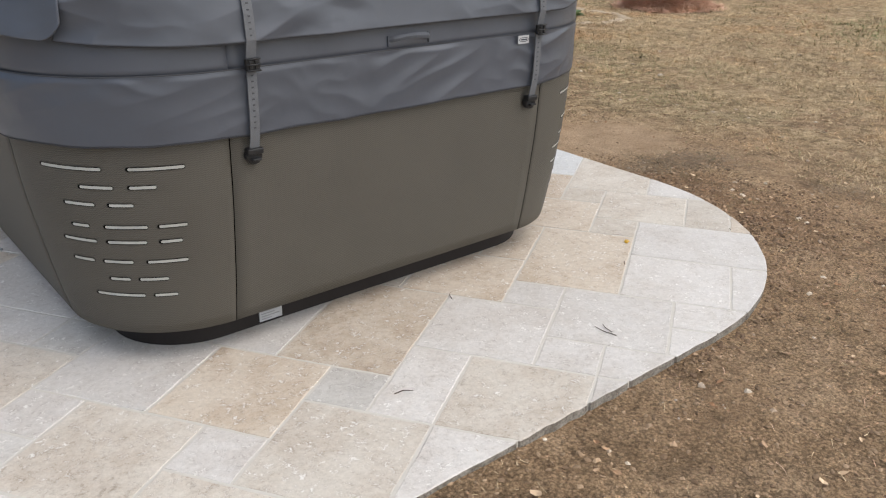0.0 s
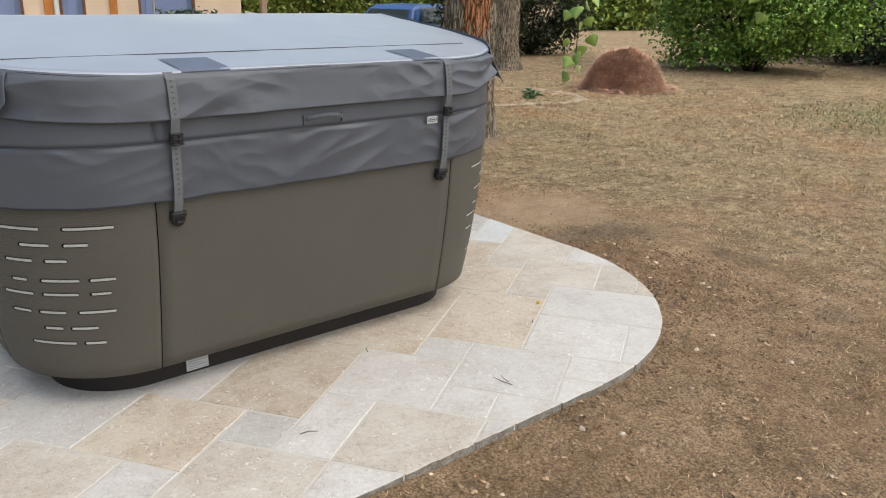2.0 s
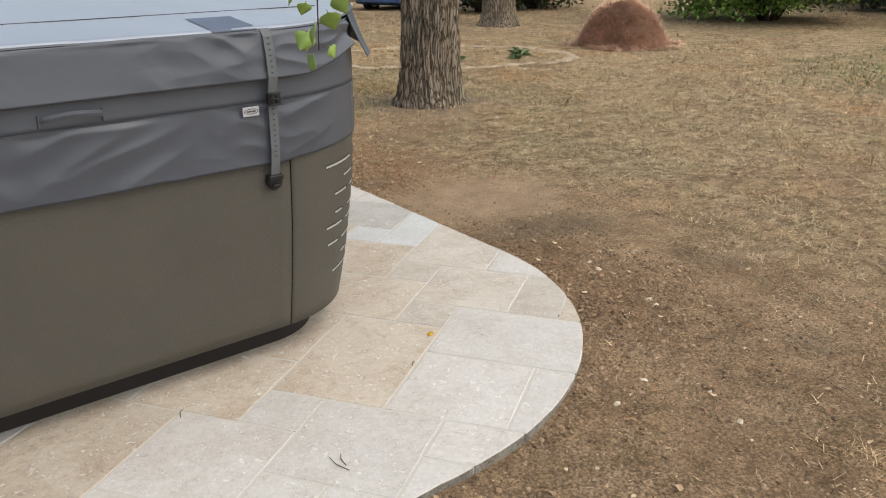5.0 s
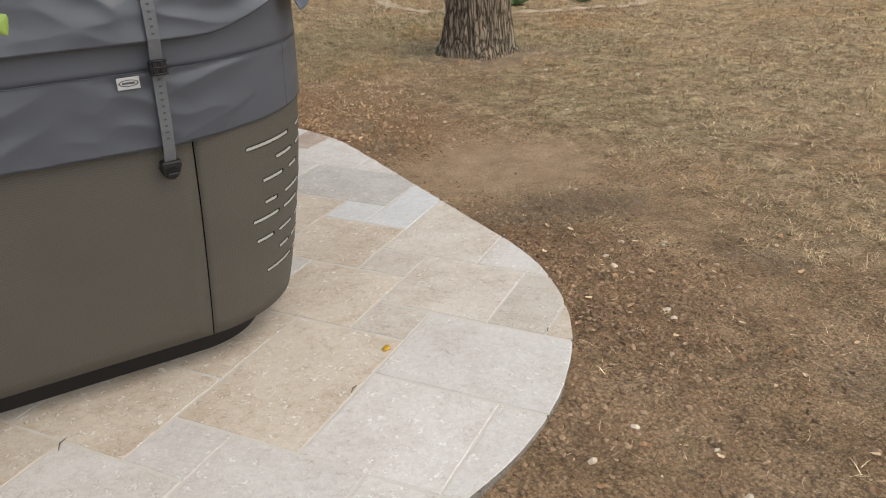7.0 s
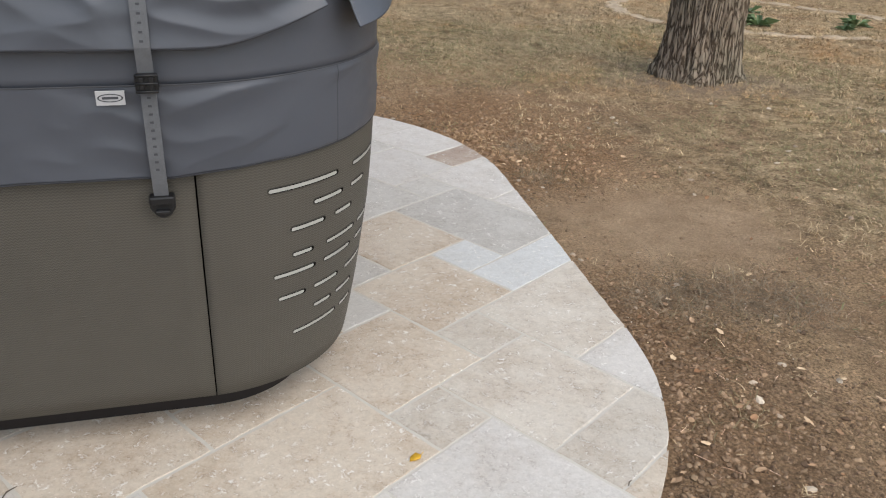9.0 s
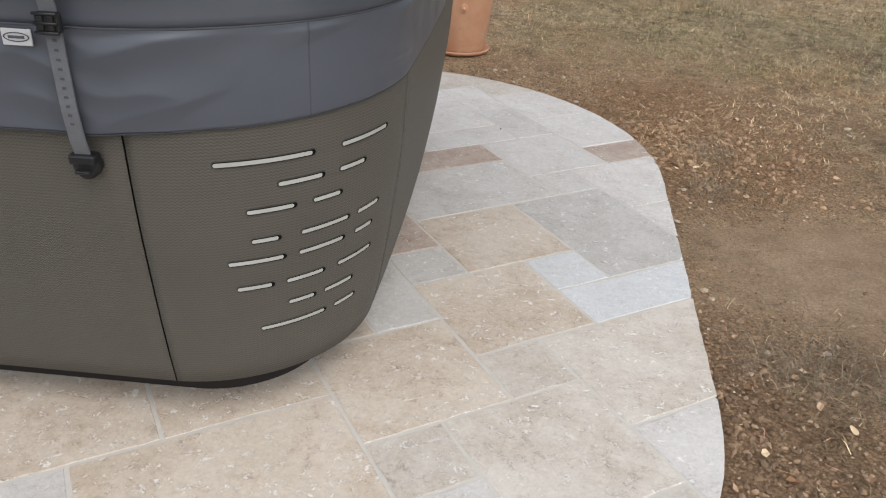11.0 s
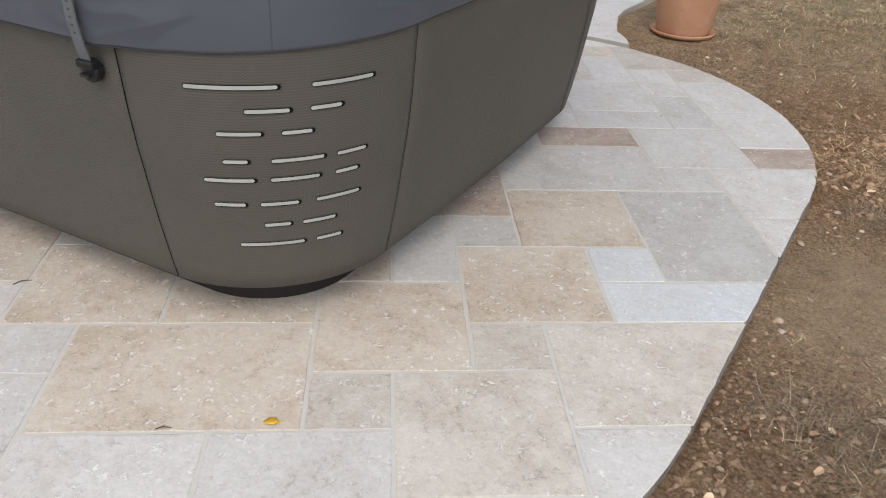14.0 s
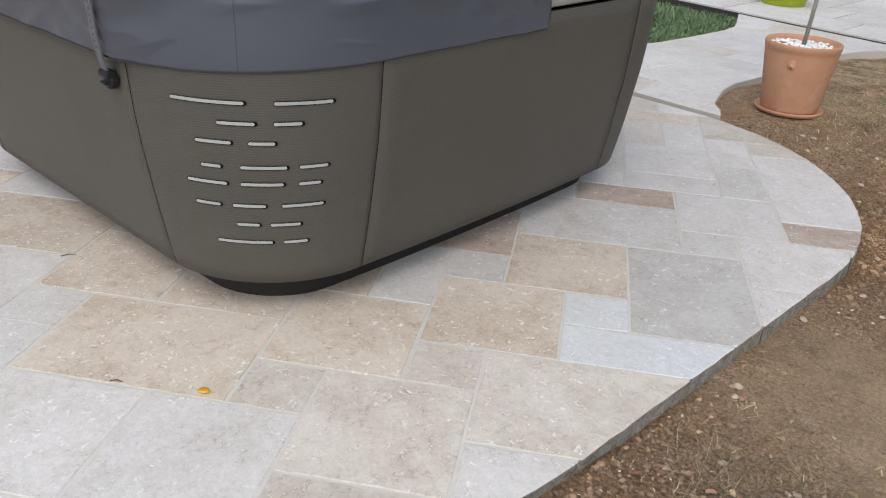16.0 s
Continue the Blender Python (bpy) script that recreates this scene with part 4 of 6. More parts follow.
def build_near_tree():
    t = thing("tree", "old garden tree with deeply furrowed grey-brown bark", "tree", pose(6.22, 6.46, ground_z(6.22, 6.46), 0, 0, 0))
    trunk = child(new("trunk", trunk_mesh("trunk", 3.6, 0.250, 0.225, 0.09, (0.012, 0.0), 2.0, M_BARK)), t)
    # torn patch of red inner bark that faces the paving
    verts, faces = [], []
    n, m = 28, 40
    for j in range(m + 1):
        z = 1.03 + 1.15 * j / m
        for i in range(n + 1):
            w = 0.75 * math.sqrt(max(0, 1 - (2 * j / m - 1) ** 2)) * (1 + 0.3 * fbm(z * 4, 1.0, 2.0, 3)) + 0.02
            a = radians(250) + w * (2 * i / n - 1)
            z2 = z + 0.06 * fbm(a * 4, z * 2, 5.0, 2)
            edge = min(1, 4 * min(i, n - i) / n, 4 * min(j, m - j) / m)
            r = 0.262 + 0.034 * edge + 0.016 * fbm(a * 14, z * 5, 3.0, 4)
            verts.append((0.012 * z2 + r * math.cos(a), r * math.sin(a), z2))
    faces = [(j * (n + 1) + i, j * (n + 1) + i + 1, (j + 1) * (n + 1) + i + 1, (j + 1) * (n + 1) + i) for j in range(m) for i in range(n)]
    child(new("peeled_patch", mesh_of("peeled_patch", verts, faces, M_BARK_RED)), trunk, "torn patch of red inner bark")
    tips = []
    for k, (a, e, length) in enumerate(((0.3, 0.9, 2.6), (1.6, 1.0, 2.4), (2.9, 0.8, 2.8), (4.1, 0.95, 2.5), (5.3, 1.1, 2.7))):
        d = Vector((math.cos(a) * math.cos(e), math.sin(a) * math.cos(e), math.sin(e)))
        p0 = Vector((0.04, 0, 3.4))
        pts = [p0, p0 + d * length * 0.5 + Vector((0, 0, 0.1)), p0 + d * length + Vector((0, 0, 0.35))]
        limb(t, pts, [0.13, 0.09, 0.04], M_BARK)
        tips.append(pts[-1])
    places = []
    for k, p in enumerate(tips):
        places += clumps(p, (1.5, 1.5, 1.1), 34, 16, 0.22, 60 + k)
    child(new("crown", leaves_mesh("crown", places, 0.13, M_CROWN, 61)), t, "loose green crown")
    return t


def build_back_tree():
    x, y = 12.3, 12.6
    t = thing("tree", "second old tree with furrowed bark torn red higher up", "tree", pose(x, y, ground_z(x, y)))
    trunk = child(new("trunk", trunk_mesh("trunk", 3.4, 0.29, 0.25, 0.12, (0.005, 0.0), 8.0, M_BARK, 60, 80)), t)
    tips = []
    for a, e, length in ((0.8, 0.9, 2.6), (2.4, 1.0, 2.4), (4.0, 0.8, 2.8), (5.5, 0.95, 2.5)):
        d = Vector((math.cos(a) * math.cos(e), math.sin(a) * math.cos(e), math.sin(e)))
        p0 = Vector((-0.06, 0.06, 3.2))
        pts = [p0, p0 + d * length * 0.5, p0 + d * length + Vector((0, 0, 0.3))]
        limb(t, pts, [0.16, 0.10, 0.04], M_BARK_RED)
        tips.append(pts[-1])
    places = []
    for k, p in enumerate(tips):
        places += clumps(p, (1.6, 1.6, 1.1), 24, 14, 0.25, 80 + k)
    child(new("crown", leaves_mesh("crown", places, 0.16, M_CROWN, 81)), t, "loose green crown")


def shrub(name, label, at, centre, radii, n_clump, n_leaf, clump_r, leaf, material, seed, stems=5, stem_r=0.035, floor=0.02, category="shrub"):
    g = ground_z(*at)
    t = thing(name, label, category, pose(at[0], at[1], g))
    rnd = random.Random(seed)
    for k in range(stems):
        a = 2 * math.pi * k / stems + rnd.uniform(-0.3, 0.3)
        tip = Vector((centre[0] + radii[0] * 0.55 * math.cos(a), centre[1] + radii[1] * 0.55 * math.sin(a), centre[2] + radii[2] * rnd.uniform(0.0, 0.5)))
        base = Vector((0.10 * math.cos(a), 0.10 * math.sin(a), -0.05))
        limb(t, [base, base.lerp(tip, 0.5) + Vector((0, 0, 0.15)), tip], [stem_r, stem_r * 0.7, stem_r * 0.3], M_TWIG, "stem")
    places = clumps(centre, radii, n_clump, n_leaf, clump_r, seed, lambda p: p.z > floor)
    child(new("crown", leaves_mesh("crown", places, leaf, material, seed + 1)), t)
    return t


def build_shrubs():
    shrub("maple_tree", "low broad green maple with branches down to the grass", (17.25, 9.8), (0, 0, 1.95), (2.9, 2.9, 2.5), 1150, 52, 0.17, 0.090, M_MAPLE, 101, 7, 0.06, 0.12, "tree")
    shrub("shrub", "dense dark evergreen shrub beside the old trees", (16.3, 16.0), (0, 0, 1.2), (1.7, 1.7, 1.5), 420, 26, 0.13, 0.10, M_DARKLEAF, 111, 9, 0.04)
    shrub("shrub", "dense dark evergreen shrub beside the old trees", (14.3, 15.6), (0, 0, 1.3), (1.4, 1.4, 1.6), 340, 24, 0.13, 0.10, M_DARKLEAF, 115, 9, 0.04)
    for k, (x, y) in enumerate(((22.5, 9.6), (21.2, 7.0), (20.6, 4.6), (24.6, 12.0))):
        shrub("laurel", "bluish green laurel shrub in the garden hedge", (x, y), (0, 0, 1.3), (1.9, 1.9, 1.7), 330, 40, 0.17, 0.105, M_LAUREL, 121 + k, 5, 0.04)
    # clipped and loose hedges far behind
    for k, (x, y, rx, ry) in enumerate(((34, 28, 4.5, 2.2), (40, 22, 4.5, 2.2), (28, 34, 4.5, 2.2), (44, 15, 4.5, 3))):
        shrub("hedge", "far bright green hedge across the dry meadow", (x, y), (0, 0, 1.4), (rx, ry, 1.9), 330, 22, 0.32, 0.30, M_MAPLE if k % 2 else M_HEDGE, 141 + k, 5, 0.05, category="hedge")
    for k, (x, y) in enumerate(((10.0, 27.5), (13.2, 27.0), (16.4, 26.0), (19.4, 24.6), (7.0, 28.0))):
        shrub("hedge", "tall sunlit yellow-green hedge behind the parked car", (x, y), (0, 0, 1.6), (2.1, 1.6, 2.1), 260, 24, 0.24, 0.20, M_HEDGE, 161 + k, 5, 0.05, category="hedge")
    for k, (x, y) in enumerate(((6.2, 14.0), (5.75, 14.1), (7.4, 13.6))):
        shrub("shrub", "small grey-green shrub in front of the house", (x, y), (0, 0, 0.62), (0.5, 0.42, 0.62), 110, 18, 0.07, 0.09, M_LAUREL, 181 + k, 4, 0.02)


NEAR_TREE = build_near_tree()
bpy.context.view_layer.update()
build_back_tree()
build_shrubs()


def build_mound():
    x0, y0 = 11.55, 8.65
    g = ground_z(x0, y0)
    rnd = random.Random(31)
    n = 30

    def surface(r, a):
        """Height of the heap."""
        w = 1 + 0.10 * math.sin(3 * a + 1) + 0.06 * math.sin(5 * a)
        t = r / (0.70 * w)
        return max(0.0, 0.64 * (1 - t ** 2.6)) + 0.06 * fbm(r * 4 * math.cos(a), r * 4 * math.sin(a), 2.0, 3)

    verts, faces = [(0, 0, surface(0, 0) - 0.05)], []
    seg = 48
    for j in range(1, n + 1):
        for i in range(seg):
            r, a = 0.90 * j / n, 2 * math.pi * i / seg
            verts.append((r * math.cos(a), r * math.sin(a), surface(r, a) - 0.05 - 0.06 * (j == n)))
    faces += [(0, 1 + i, 1 + (i + 1) % seg) for i in range(seg)]
    faces += [(1 + (j - 1) * seg + i, 1 + j * seg + i, 1 + j * seg + (i + 1) % seg, 1 + (j - 1) * seg + (i + 1) % seg) for j in range(1, n) for i in range(seg)]
    t = thing("needle_heap", "raked heap of reddish dry pine needles on the grass", "heap", pose(x0, y0, g))
    child(new("core", mesh_of("core", verts, faces, plain("matted_needles", (0.56, 0.325, 0.205), 0.95, scale=26, spread=0.45, relief=0.02), smooth=True)), t)
    verts, faces = [], []
    for _ in range(34000):
        r, a = 0.90 * math.sqrt(rnd.random()), rnd.uniform(0, 2 * math.pi)
        if r > 0.74 and rnd.random() < 0.75:
            continue
        c = Vector((r * math.cos(a), r * math.sin(a), surface(r, a) + rnd.uniform(-0.03, 0.03)))
        d = Vector((rnd.gauss(0, 1), rnd.gauss(0, 1), rnd.gauss(0, 0.14))).normalized() * rnd.uniform(0.05, 0.12)
        s = d.cross(Vector((0, 0, 1)))
        s = s.normalized() * 0.0030 if s.length > 1e-6 else Vector((0.0035, 0, 0))
        k = len(verts)
        verts += [c - d - s, c - d + s, c + d + s + Vector((0, 0, -0.015)), c + d - s + Vector((0, 0, -0.015))]
        faces.append((k, k + 1, k + 2, k + 3))
    tagged(child(new("needles", mesh_of("needles", verts, faces, M_NEEDLE)), t), kind="stuff")


build_mound()


def rock_mesh(name, size, seed, material, flat=0.6):
    bm = bmesh.new()
    bmesh.ops.create_icosphere(bm, subdivisions=2, radius=1)
    for v in bm.verts:
        k = 1 + 0.35 * fbm(v.co.x * 1.3 + seed, v.co.y * 1.3, v.co.z * 1.3, 3)
        v.co = Vector((v.co.x * k * size, v.co.y * k * size, v.co.z * k * size * flat))
    me = bpy.data.meshes.new(name)
    bm.to_mesh(me)
    bm.free()
    me.materials.append(material)
    return me


def build_bed():
    """A ring of pale flat stones with a few plants inside."""
    rnd = random.Random(17)
    meshes = [rock_mesh("bed_stone", 0.12, 3.0 + k, M_BEDSTONE, 0.22) for k in range(5)]
    cx, cy, rx, ry = 8.55, 9.25, 1.75, 1.25
    for k in range(34):
        a = 2 * math.pi * k / 34
        c, s = math.cos(radians(-35)), math.sin(radians(-35))
        u, v = rx * math.cos(a), ry * math.sin(a)
        x, y = cx + u * c - v * s + rnd.uniform(-0.05, 0.05), cy + u * s + v * c + rnd.uniform(-0.05, 0.05)
        ob = new("stone", meshes[k % 5])
        ob.matrix_world = pose(x, y, ground_z(x, y) - 0.005, 0, 0, math.degrees(a) + 55 + rnd.uniform(-15, 15)) @ Matrix.Diagonal((1.5, rnd.uniform(0.6, 0.9), 1, 1))
        tagged(ob, "flat pale stone edging a round garden bed", "stone", "stones round the bed")
    for x, y, r in ((9.35, 8.62, 0.20), (8.12, 8.62, 0.22), (9.0, 8.35, 0.13), (8.6, 9.6, 0.17)):
        t = thing("bed_plant", "low leafy green plant in the stone-edged bed", "plant", pose(x, y, ground_z(x, y)), "plants in the bed")
        verts, faces = [], []
        for k in range(22):
            a, e = rnd.uniform(0, 6.28), rnd.uniform(0.15, 1.0)
            length, w = r * rnd.uniform(0.7, 1.2), r * 0.16
            side = Vector((-math.sin(a), math.cos(a), 0)) * w
            b = len(verts)
            p1 = Vector((math.cos(a) * math.cos(e), math.sin(a) * math.cos(e), math.sin(e))) * length * 0.6
            p2 = p1 + Vector((math.cos(a), math.sin(a), -0.1)) * length * 0.45
            verts += [Vector((0, 0, 0)), p1 + side, p2, p1 - side]
            faces += [(b, b + 1, b + 2), (b, b + 2, b + 3)]
        child(new("leaves", mesh_of("leaves", verts, faces, M_PLANT)), t)


build_bed()


# ---------------------------------------------------------------- house, car and timber far off
def build_house():
    h = thing("house", "peach rendered house with blue doors across the garden", "house", pose(7.74, 15.5, -0.12, 0, 0, -14))
    # local: x runs left along the facade as negative numbers, y away from the camera
    openings = [(-0.90, -1.96, "door"), (-2.90, -3.35, "door"), (-3.95, -4.55, "door")]
    xs = [0.0] + [v for a, b, _ in openings for v in (a, b)] + [-11.0]
    for k in range(0, len(xs), 2):
        part("wall", box(xs[k + 1], 0, 0, xs[k], 0.35, 2.6, 0.01), M_STUCCO, h)
    part("wall", box(-11.0, 0.0, 2.15, 0.0, 0.349, 2.62, 0.01), M_STUCCO, h)
    part("side_wall", box(-0.35, 0.35, 0, 0.0, 7.0, 2.6, 0.01), M_STUCCO, h)
    for a, b, kind in openings:
        d = part("door", box(b + 0.04, 0.14, 0.02, a - 0.04, 0.20, 2.12, 0.006), M_BLUEPAINT, h, "blue painted door")
        for z0, z1 in ((0.15, 0.95), (1.08, 2.0)):
            part("door_panel", box(b + 0.14, 0.125, z0, a - 0.14, 0.15, z1, 0.006), M_BLUEPAINT, d)
        part("door_frame", box(a - 0.05, 0.02, 0, a + 0.06, 0.2, 2.15, 0.004), M_FRAME, h, "brown door frame")
        part("door_frame", box(b - 0.06, 0.02, 0, b + 0.05, 0.2, 2.15, 0.004), M_FRAME, h, "brown door frame")
    for x, w in ((-2.41, 0.07), (-3.52, 0.09)):
        part("shutter", box(x - w, -0.05, 0.2, x + w, -0.002, 1.48, 0.01), M_ORANGE, h, "orange wooden shutter")
        part("shutter", box(x - w, -0.05, 1.482, x + w, -0.002, 2.1, 0.01), M_WOOD, h, "weathered grey shutter")
    part("downpipe", bm_tube(bmesh.new(), [(-3.40, -0.06, 0), (-3.40, -0.06, 2.6)], [0.045, 0.045], 12), M_WHITEPAINT, h, "white downpipe")
    bm = bmesh.new()
    bm_box(bm, -11.6, -0.6, 0, 0.5, 7.6, 0.16, 0.02)
    for v in bm.verts:
        v.co.z += 2.62 + 0.28 * (v.co.y + 0.6)
    part("roof", bm, M_ROOFTILE, h, "clay tile roof")


def build_car():
    car = thing("car", "parked dark blue hatchback seen from behind", "car", pose(14.75, 18.75, -0.16, 0, 0, 20) @ Matrix.Diagonal((1, 1, 0.91, 1)))
    # local: x forward, y to the car's left
    length, width = 3.9, 1.80
    side = [(-1.95, 0.35), (-1.97, 0.70), (-1.90, 0.92), (-1.62, 1.32), (-1.35, 1.43), (-0.2, 1.47), (0.35, 1.40), (1.05, 0.98), (1.75, 0.84), (1.95, 0.66), (1.95, 0.32), (1.6, 0.22), (-1.7, 0.22)]
    bm = bmesh.new()
    rows = []
    for f, in_ in ((-1, 0.10), (-0.93, 0.0), (0.93, 0.0), (1, 0.10)):
        row = []
        for x, z in side:
            taper = 1 - 0.22 * max(0, (z - 0.92) / 0.55)
            row.append(bm.verts.new((x * (1 - 0.02 * (abs(f) == 1)), f * width / 2 * taper, z - (0.02 if abs(f) == 1 and z > 1.3 else 0))))
        rows.append(row)
    n = len(side)
    for r0, r1 in zip(rows, rows[1:]):
        for i in range(n):
            bm.faces.new((r0[i], r0[(i + 1) % n], r1[(i + 1) % n], r1[i]))
    bm.faces.new(rows[0])
    bm.faces.new(rows[-1][::-1])
    bmesh.ops.recalc_face_normals(bm, faces=bm.faces[:])
    body = part("body", bm, M_CAR, car, "dark blue painted body")

    def pane(name, pts, material, label):
        b = bmesh.new()
        vs = [b.verts.new(p) for p in pts]
        b.faces.new(vs)
        r = bmesh.ops.solidify(b, geom=b.faces[:], thickness=0.012)
        bmesh.ops.recalc_face_normals(b, faces=b.faces[:])
        part(name, b, material, body, label)

    pane("rear_window", [(-1.918, -0.72, 0.945), (-1.918, 0.72, 0.945), (-1.648, 0.64, 1.315), (-1.648, -0.64, 1.315)], M_GLASS, "dark rear window")
    for s in (-1, 1):
        def q(x, z):
            t = 1 - 0.22 * max(0, (z - 0.92) / 0.55)
            return (x, s * (width / 2 * t + 0.012), z)
        pane("side_window", [q(-1.45, 0.97), q(-0.45, 0.95), q(-0.45, 1.36), q(-1.25, 1.35)], M_GLASS, "dark side window")
        pane("side_window", [q(-0.35, 0.95), q(0.85, 0.95), q(0.28, 1.33), q(-0.35, 1.37)], M_GLASS, "dark side window")
        part("tail_lamp", box(-1.99, s * 0.66 - 0.08, 0.54, -1.86, s * 0.66 + 0.08, 0.78, 0.02), M_REDLAMP, body, "red tail lamp")
        part("mirror", box(0.72, s * 0.88 - 0.09, 0.93, 0.86, s * 0.88 + 0.09, 1.06, 0.03), M_BLACK, body, "black door mirror")
        for x in (-1.25, 1.22):
            w = lathe([(0.20, -0.09), (0.29, -0.08), (0.305, 0), (0.29, 0.08), (0.20, 0.09)], 28)
            m = Matrix.Translation((x, s * 0.76, 0.30)) @ Matrix.Rotation(math.pi / 2, 4, "X")
            w.transform(m)
            wheel = part("wheel", w, M_RUBBER, car, "black tyre")
            w = lathe([(0.03, -0.10), (0.19, -0.096), (0.19, 0.096), (0.03, 0.10)], 20)
            w.transform(m)
            part("rim", w, M_RIM, wheel, "metal wheel rim")
    part("rear_bumper", box(-2.03, -0.80, 0.30, -1.85, 0.80, 0.56, 0.05), M_CAR, body)
    part("number_plate", box(-2.045, -0.26, 0.58, -1.97, 0.26, 0.69, 0.004), M_WHITEPAINT, body, "plain pale plate")


def build_timber():
    rnd = random.Random(9)
    post = thing("post", "upright weathered timber post", "post", pose(8.35, 15.75, -0.2))
    part("shaft", box(-0.06, -0.06, 0, 0.06, 0.06, 2.4, 0.008), M_WOOD, post)
    part("footing", box(-0.12, -0.12, -0.1, 0.12, 0.12, 0.06, 0.01), M_CONCRETE, post)
    for k in range(9):
        b = thing("board", "weathered sawn board on a timber stack", "board", pose(10.3 + rnd.uniform(-0.2, 0.2), 17.6 + 0.16 * (k % 3), -0.04 + 0.13 * (k // 3) + (0.5 if k > 5 else 0.35), 0, 6 + rnd.uniform(-4, 4), -24 + rnd.uniform(-6, 6)), "boards of the stack")
        part("plank", box(-1.4, -0.07, -0.03, 1.4, 0.07, 0.03, 0.004), M_WOOD if k % 2 else M_WHITEPAINT, b)
    for x in (-0.9, 0.9):
        t = thing("trestle", "rusty brown trestle under stacked boards", "trestle", pose(10.3 + x * 0.9, 17.75 - x * 0.4, -0.2, 0, 0, -24), "trestles")
        for s in (-1, 1):
            part("leg", bm_tube(bmesh.new(), [(-0.25, 0.22 * s, 0), (0, 0.2 * s, 0.5)], [0.02, 0.02], 8), M_FRAME, t)
            part("leg", bm_tube(bmesh.new(), [(0.25, 0.22 * s, 0), (0, 0.2 * s, 0.5)], [0.02, 0.02], 8), M_FRAME, t)
        part("beam", box(-0.03, -0.35, 0.46, 0.03, 0.35, 0.52, 0.005), M_FRAME, t)
    crate = thing("crate", "bright blue plastic crate by the timber", "crate", pose(9.15, 16.6, -0.2, 0, 0, 10))
    part("tub", box(-0.25, -0.18, 0, 0.25, 0.18, 1.05, 0.03), plain("crate_blue", (0.03, 0.16, 0.42), 0.4), crate)


build_house()
build_car()
build_timber()


# ---------------------------------------------------------------- hanging sprigs near the camera's way
def build_sprig(tree, at, top, n, seed):
    rnd = random.Random(seed)
    base = Vector(at) - tree.matrix_world.translation
    tip, root = base, base + Vector(top)
    pts = [root, base + Vector(top) * 0.6 + Vector((0.02, 0.01, 0)), base + Vector(top) * 0.25, tip]
    twig = part("sprig", bm_tube(bmesh.new(), pts, [0.004, 0.003, 0.0018, 0.001], 7), M_TWIG, tree, "hanging sprig with fresh green heart-shaped leaves", smooth=True)
    for k in range(n):
        u = 0.9 * k / n * 0.45
        p = tip.lerp(root, u)
        a = rnd.uniform(0, 6.28)
        s = 0.032 * rnd.uniform(0.75, 1.25)
        verts, faces = [], []
        d = Vector((math.cos(a) * 0.50, math.sin(a) * 0.50, -0.85)).normalized()
        face = radians(235) + rnd.gauss(0, 0.8)
        side = d.cross(Vector((math.cos(face), math.sin(face), 0.35))).normalized()
        up = side.cross(d)
        st = p + d * 0.010 + Vector((math.cos(a), math.sin(a), 0)) * rnd.uniform(0.008, 0.026)
        prof = [(0.0, 0.02), (0.16, 0.03), (0.22, 0.40), (0.34, 0.56), (0.50, 0.52), (0.68, 0.34), (0.80, 0.22), (0.92, 0.07), (1.0, 0.0)]
        for f, w in prof:
            c = st + d * s * f * 1.2
            verts += [c - side * w * s + up * 0.12 * w * s, c, c + side * w * s + up * 0.12 * w * s]
        for i in range(len(prof) - 1):
            for j in range(2):
                faces.append((3 * i + j, 3 * i + j + 1, 3 * i + 4 + j, 3 * i + 3 + j))
        ob = child(new("leaf", mesh_of("leaf", verts, faces, M_SPRIG, smooth=True)), twig)
        ob.modifiers.new("thickness", "SOLIDIFY").thickness = 0.0006


def build_low_branch(tree):
    o = tree.matrix_world.translation
    pts = [Vector(p) - o for p in ((6.2, 6.4, 3.2), (5.3, 5.0, 3.25), (3.9, 3.0, 2.95), (2.75, 1.6, 2.5), (2.2, 1.12, 2.14), (2.07, 0.45, 2.16))]
    limb(tree, pts, [0.09, 0.06, 0.035, 0.018, 0.009, 0.005], M_BARK)


build_low_branch(NEAR_TREE)
build_sprig(NEAR_TREE, (2.180, 1.132, 1.325), (0.02, -0.01, 0.815), 22, 3)
build_sprig(NEAR_TREE, (2.02, 0.47, 1.505), (0.05, -0.02, 0.655), 5, 4)


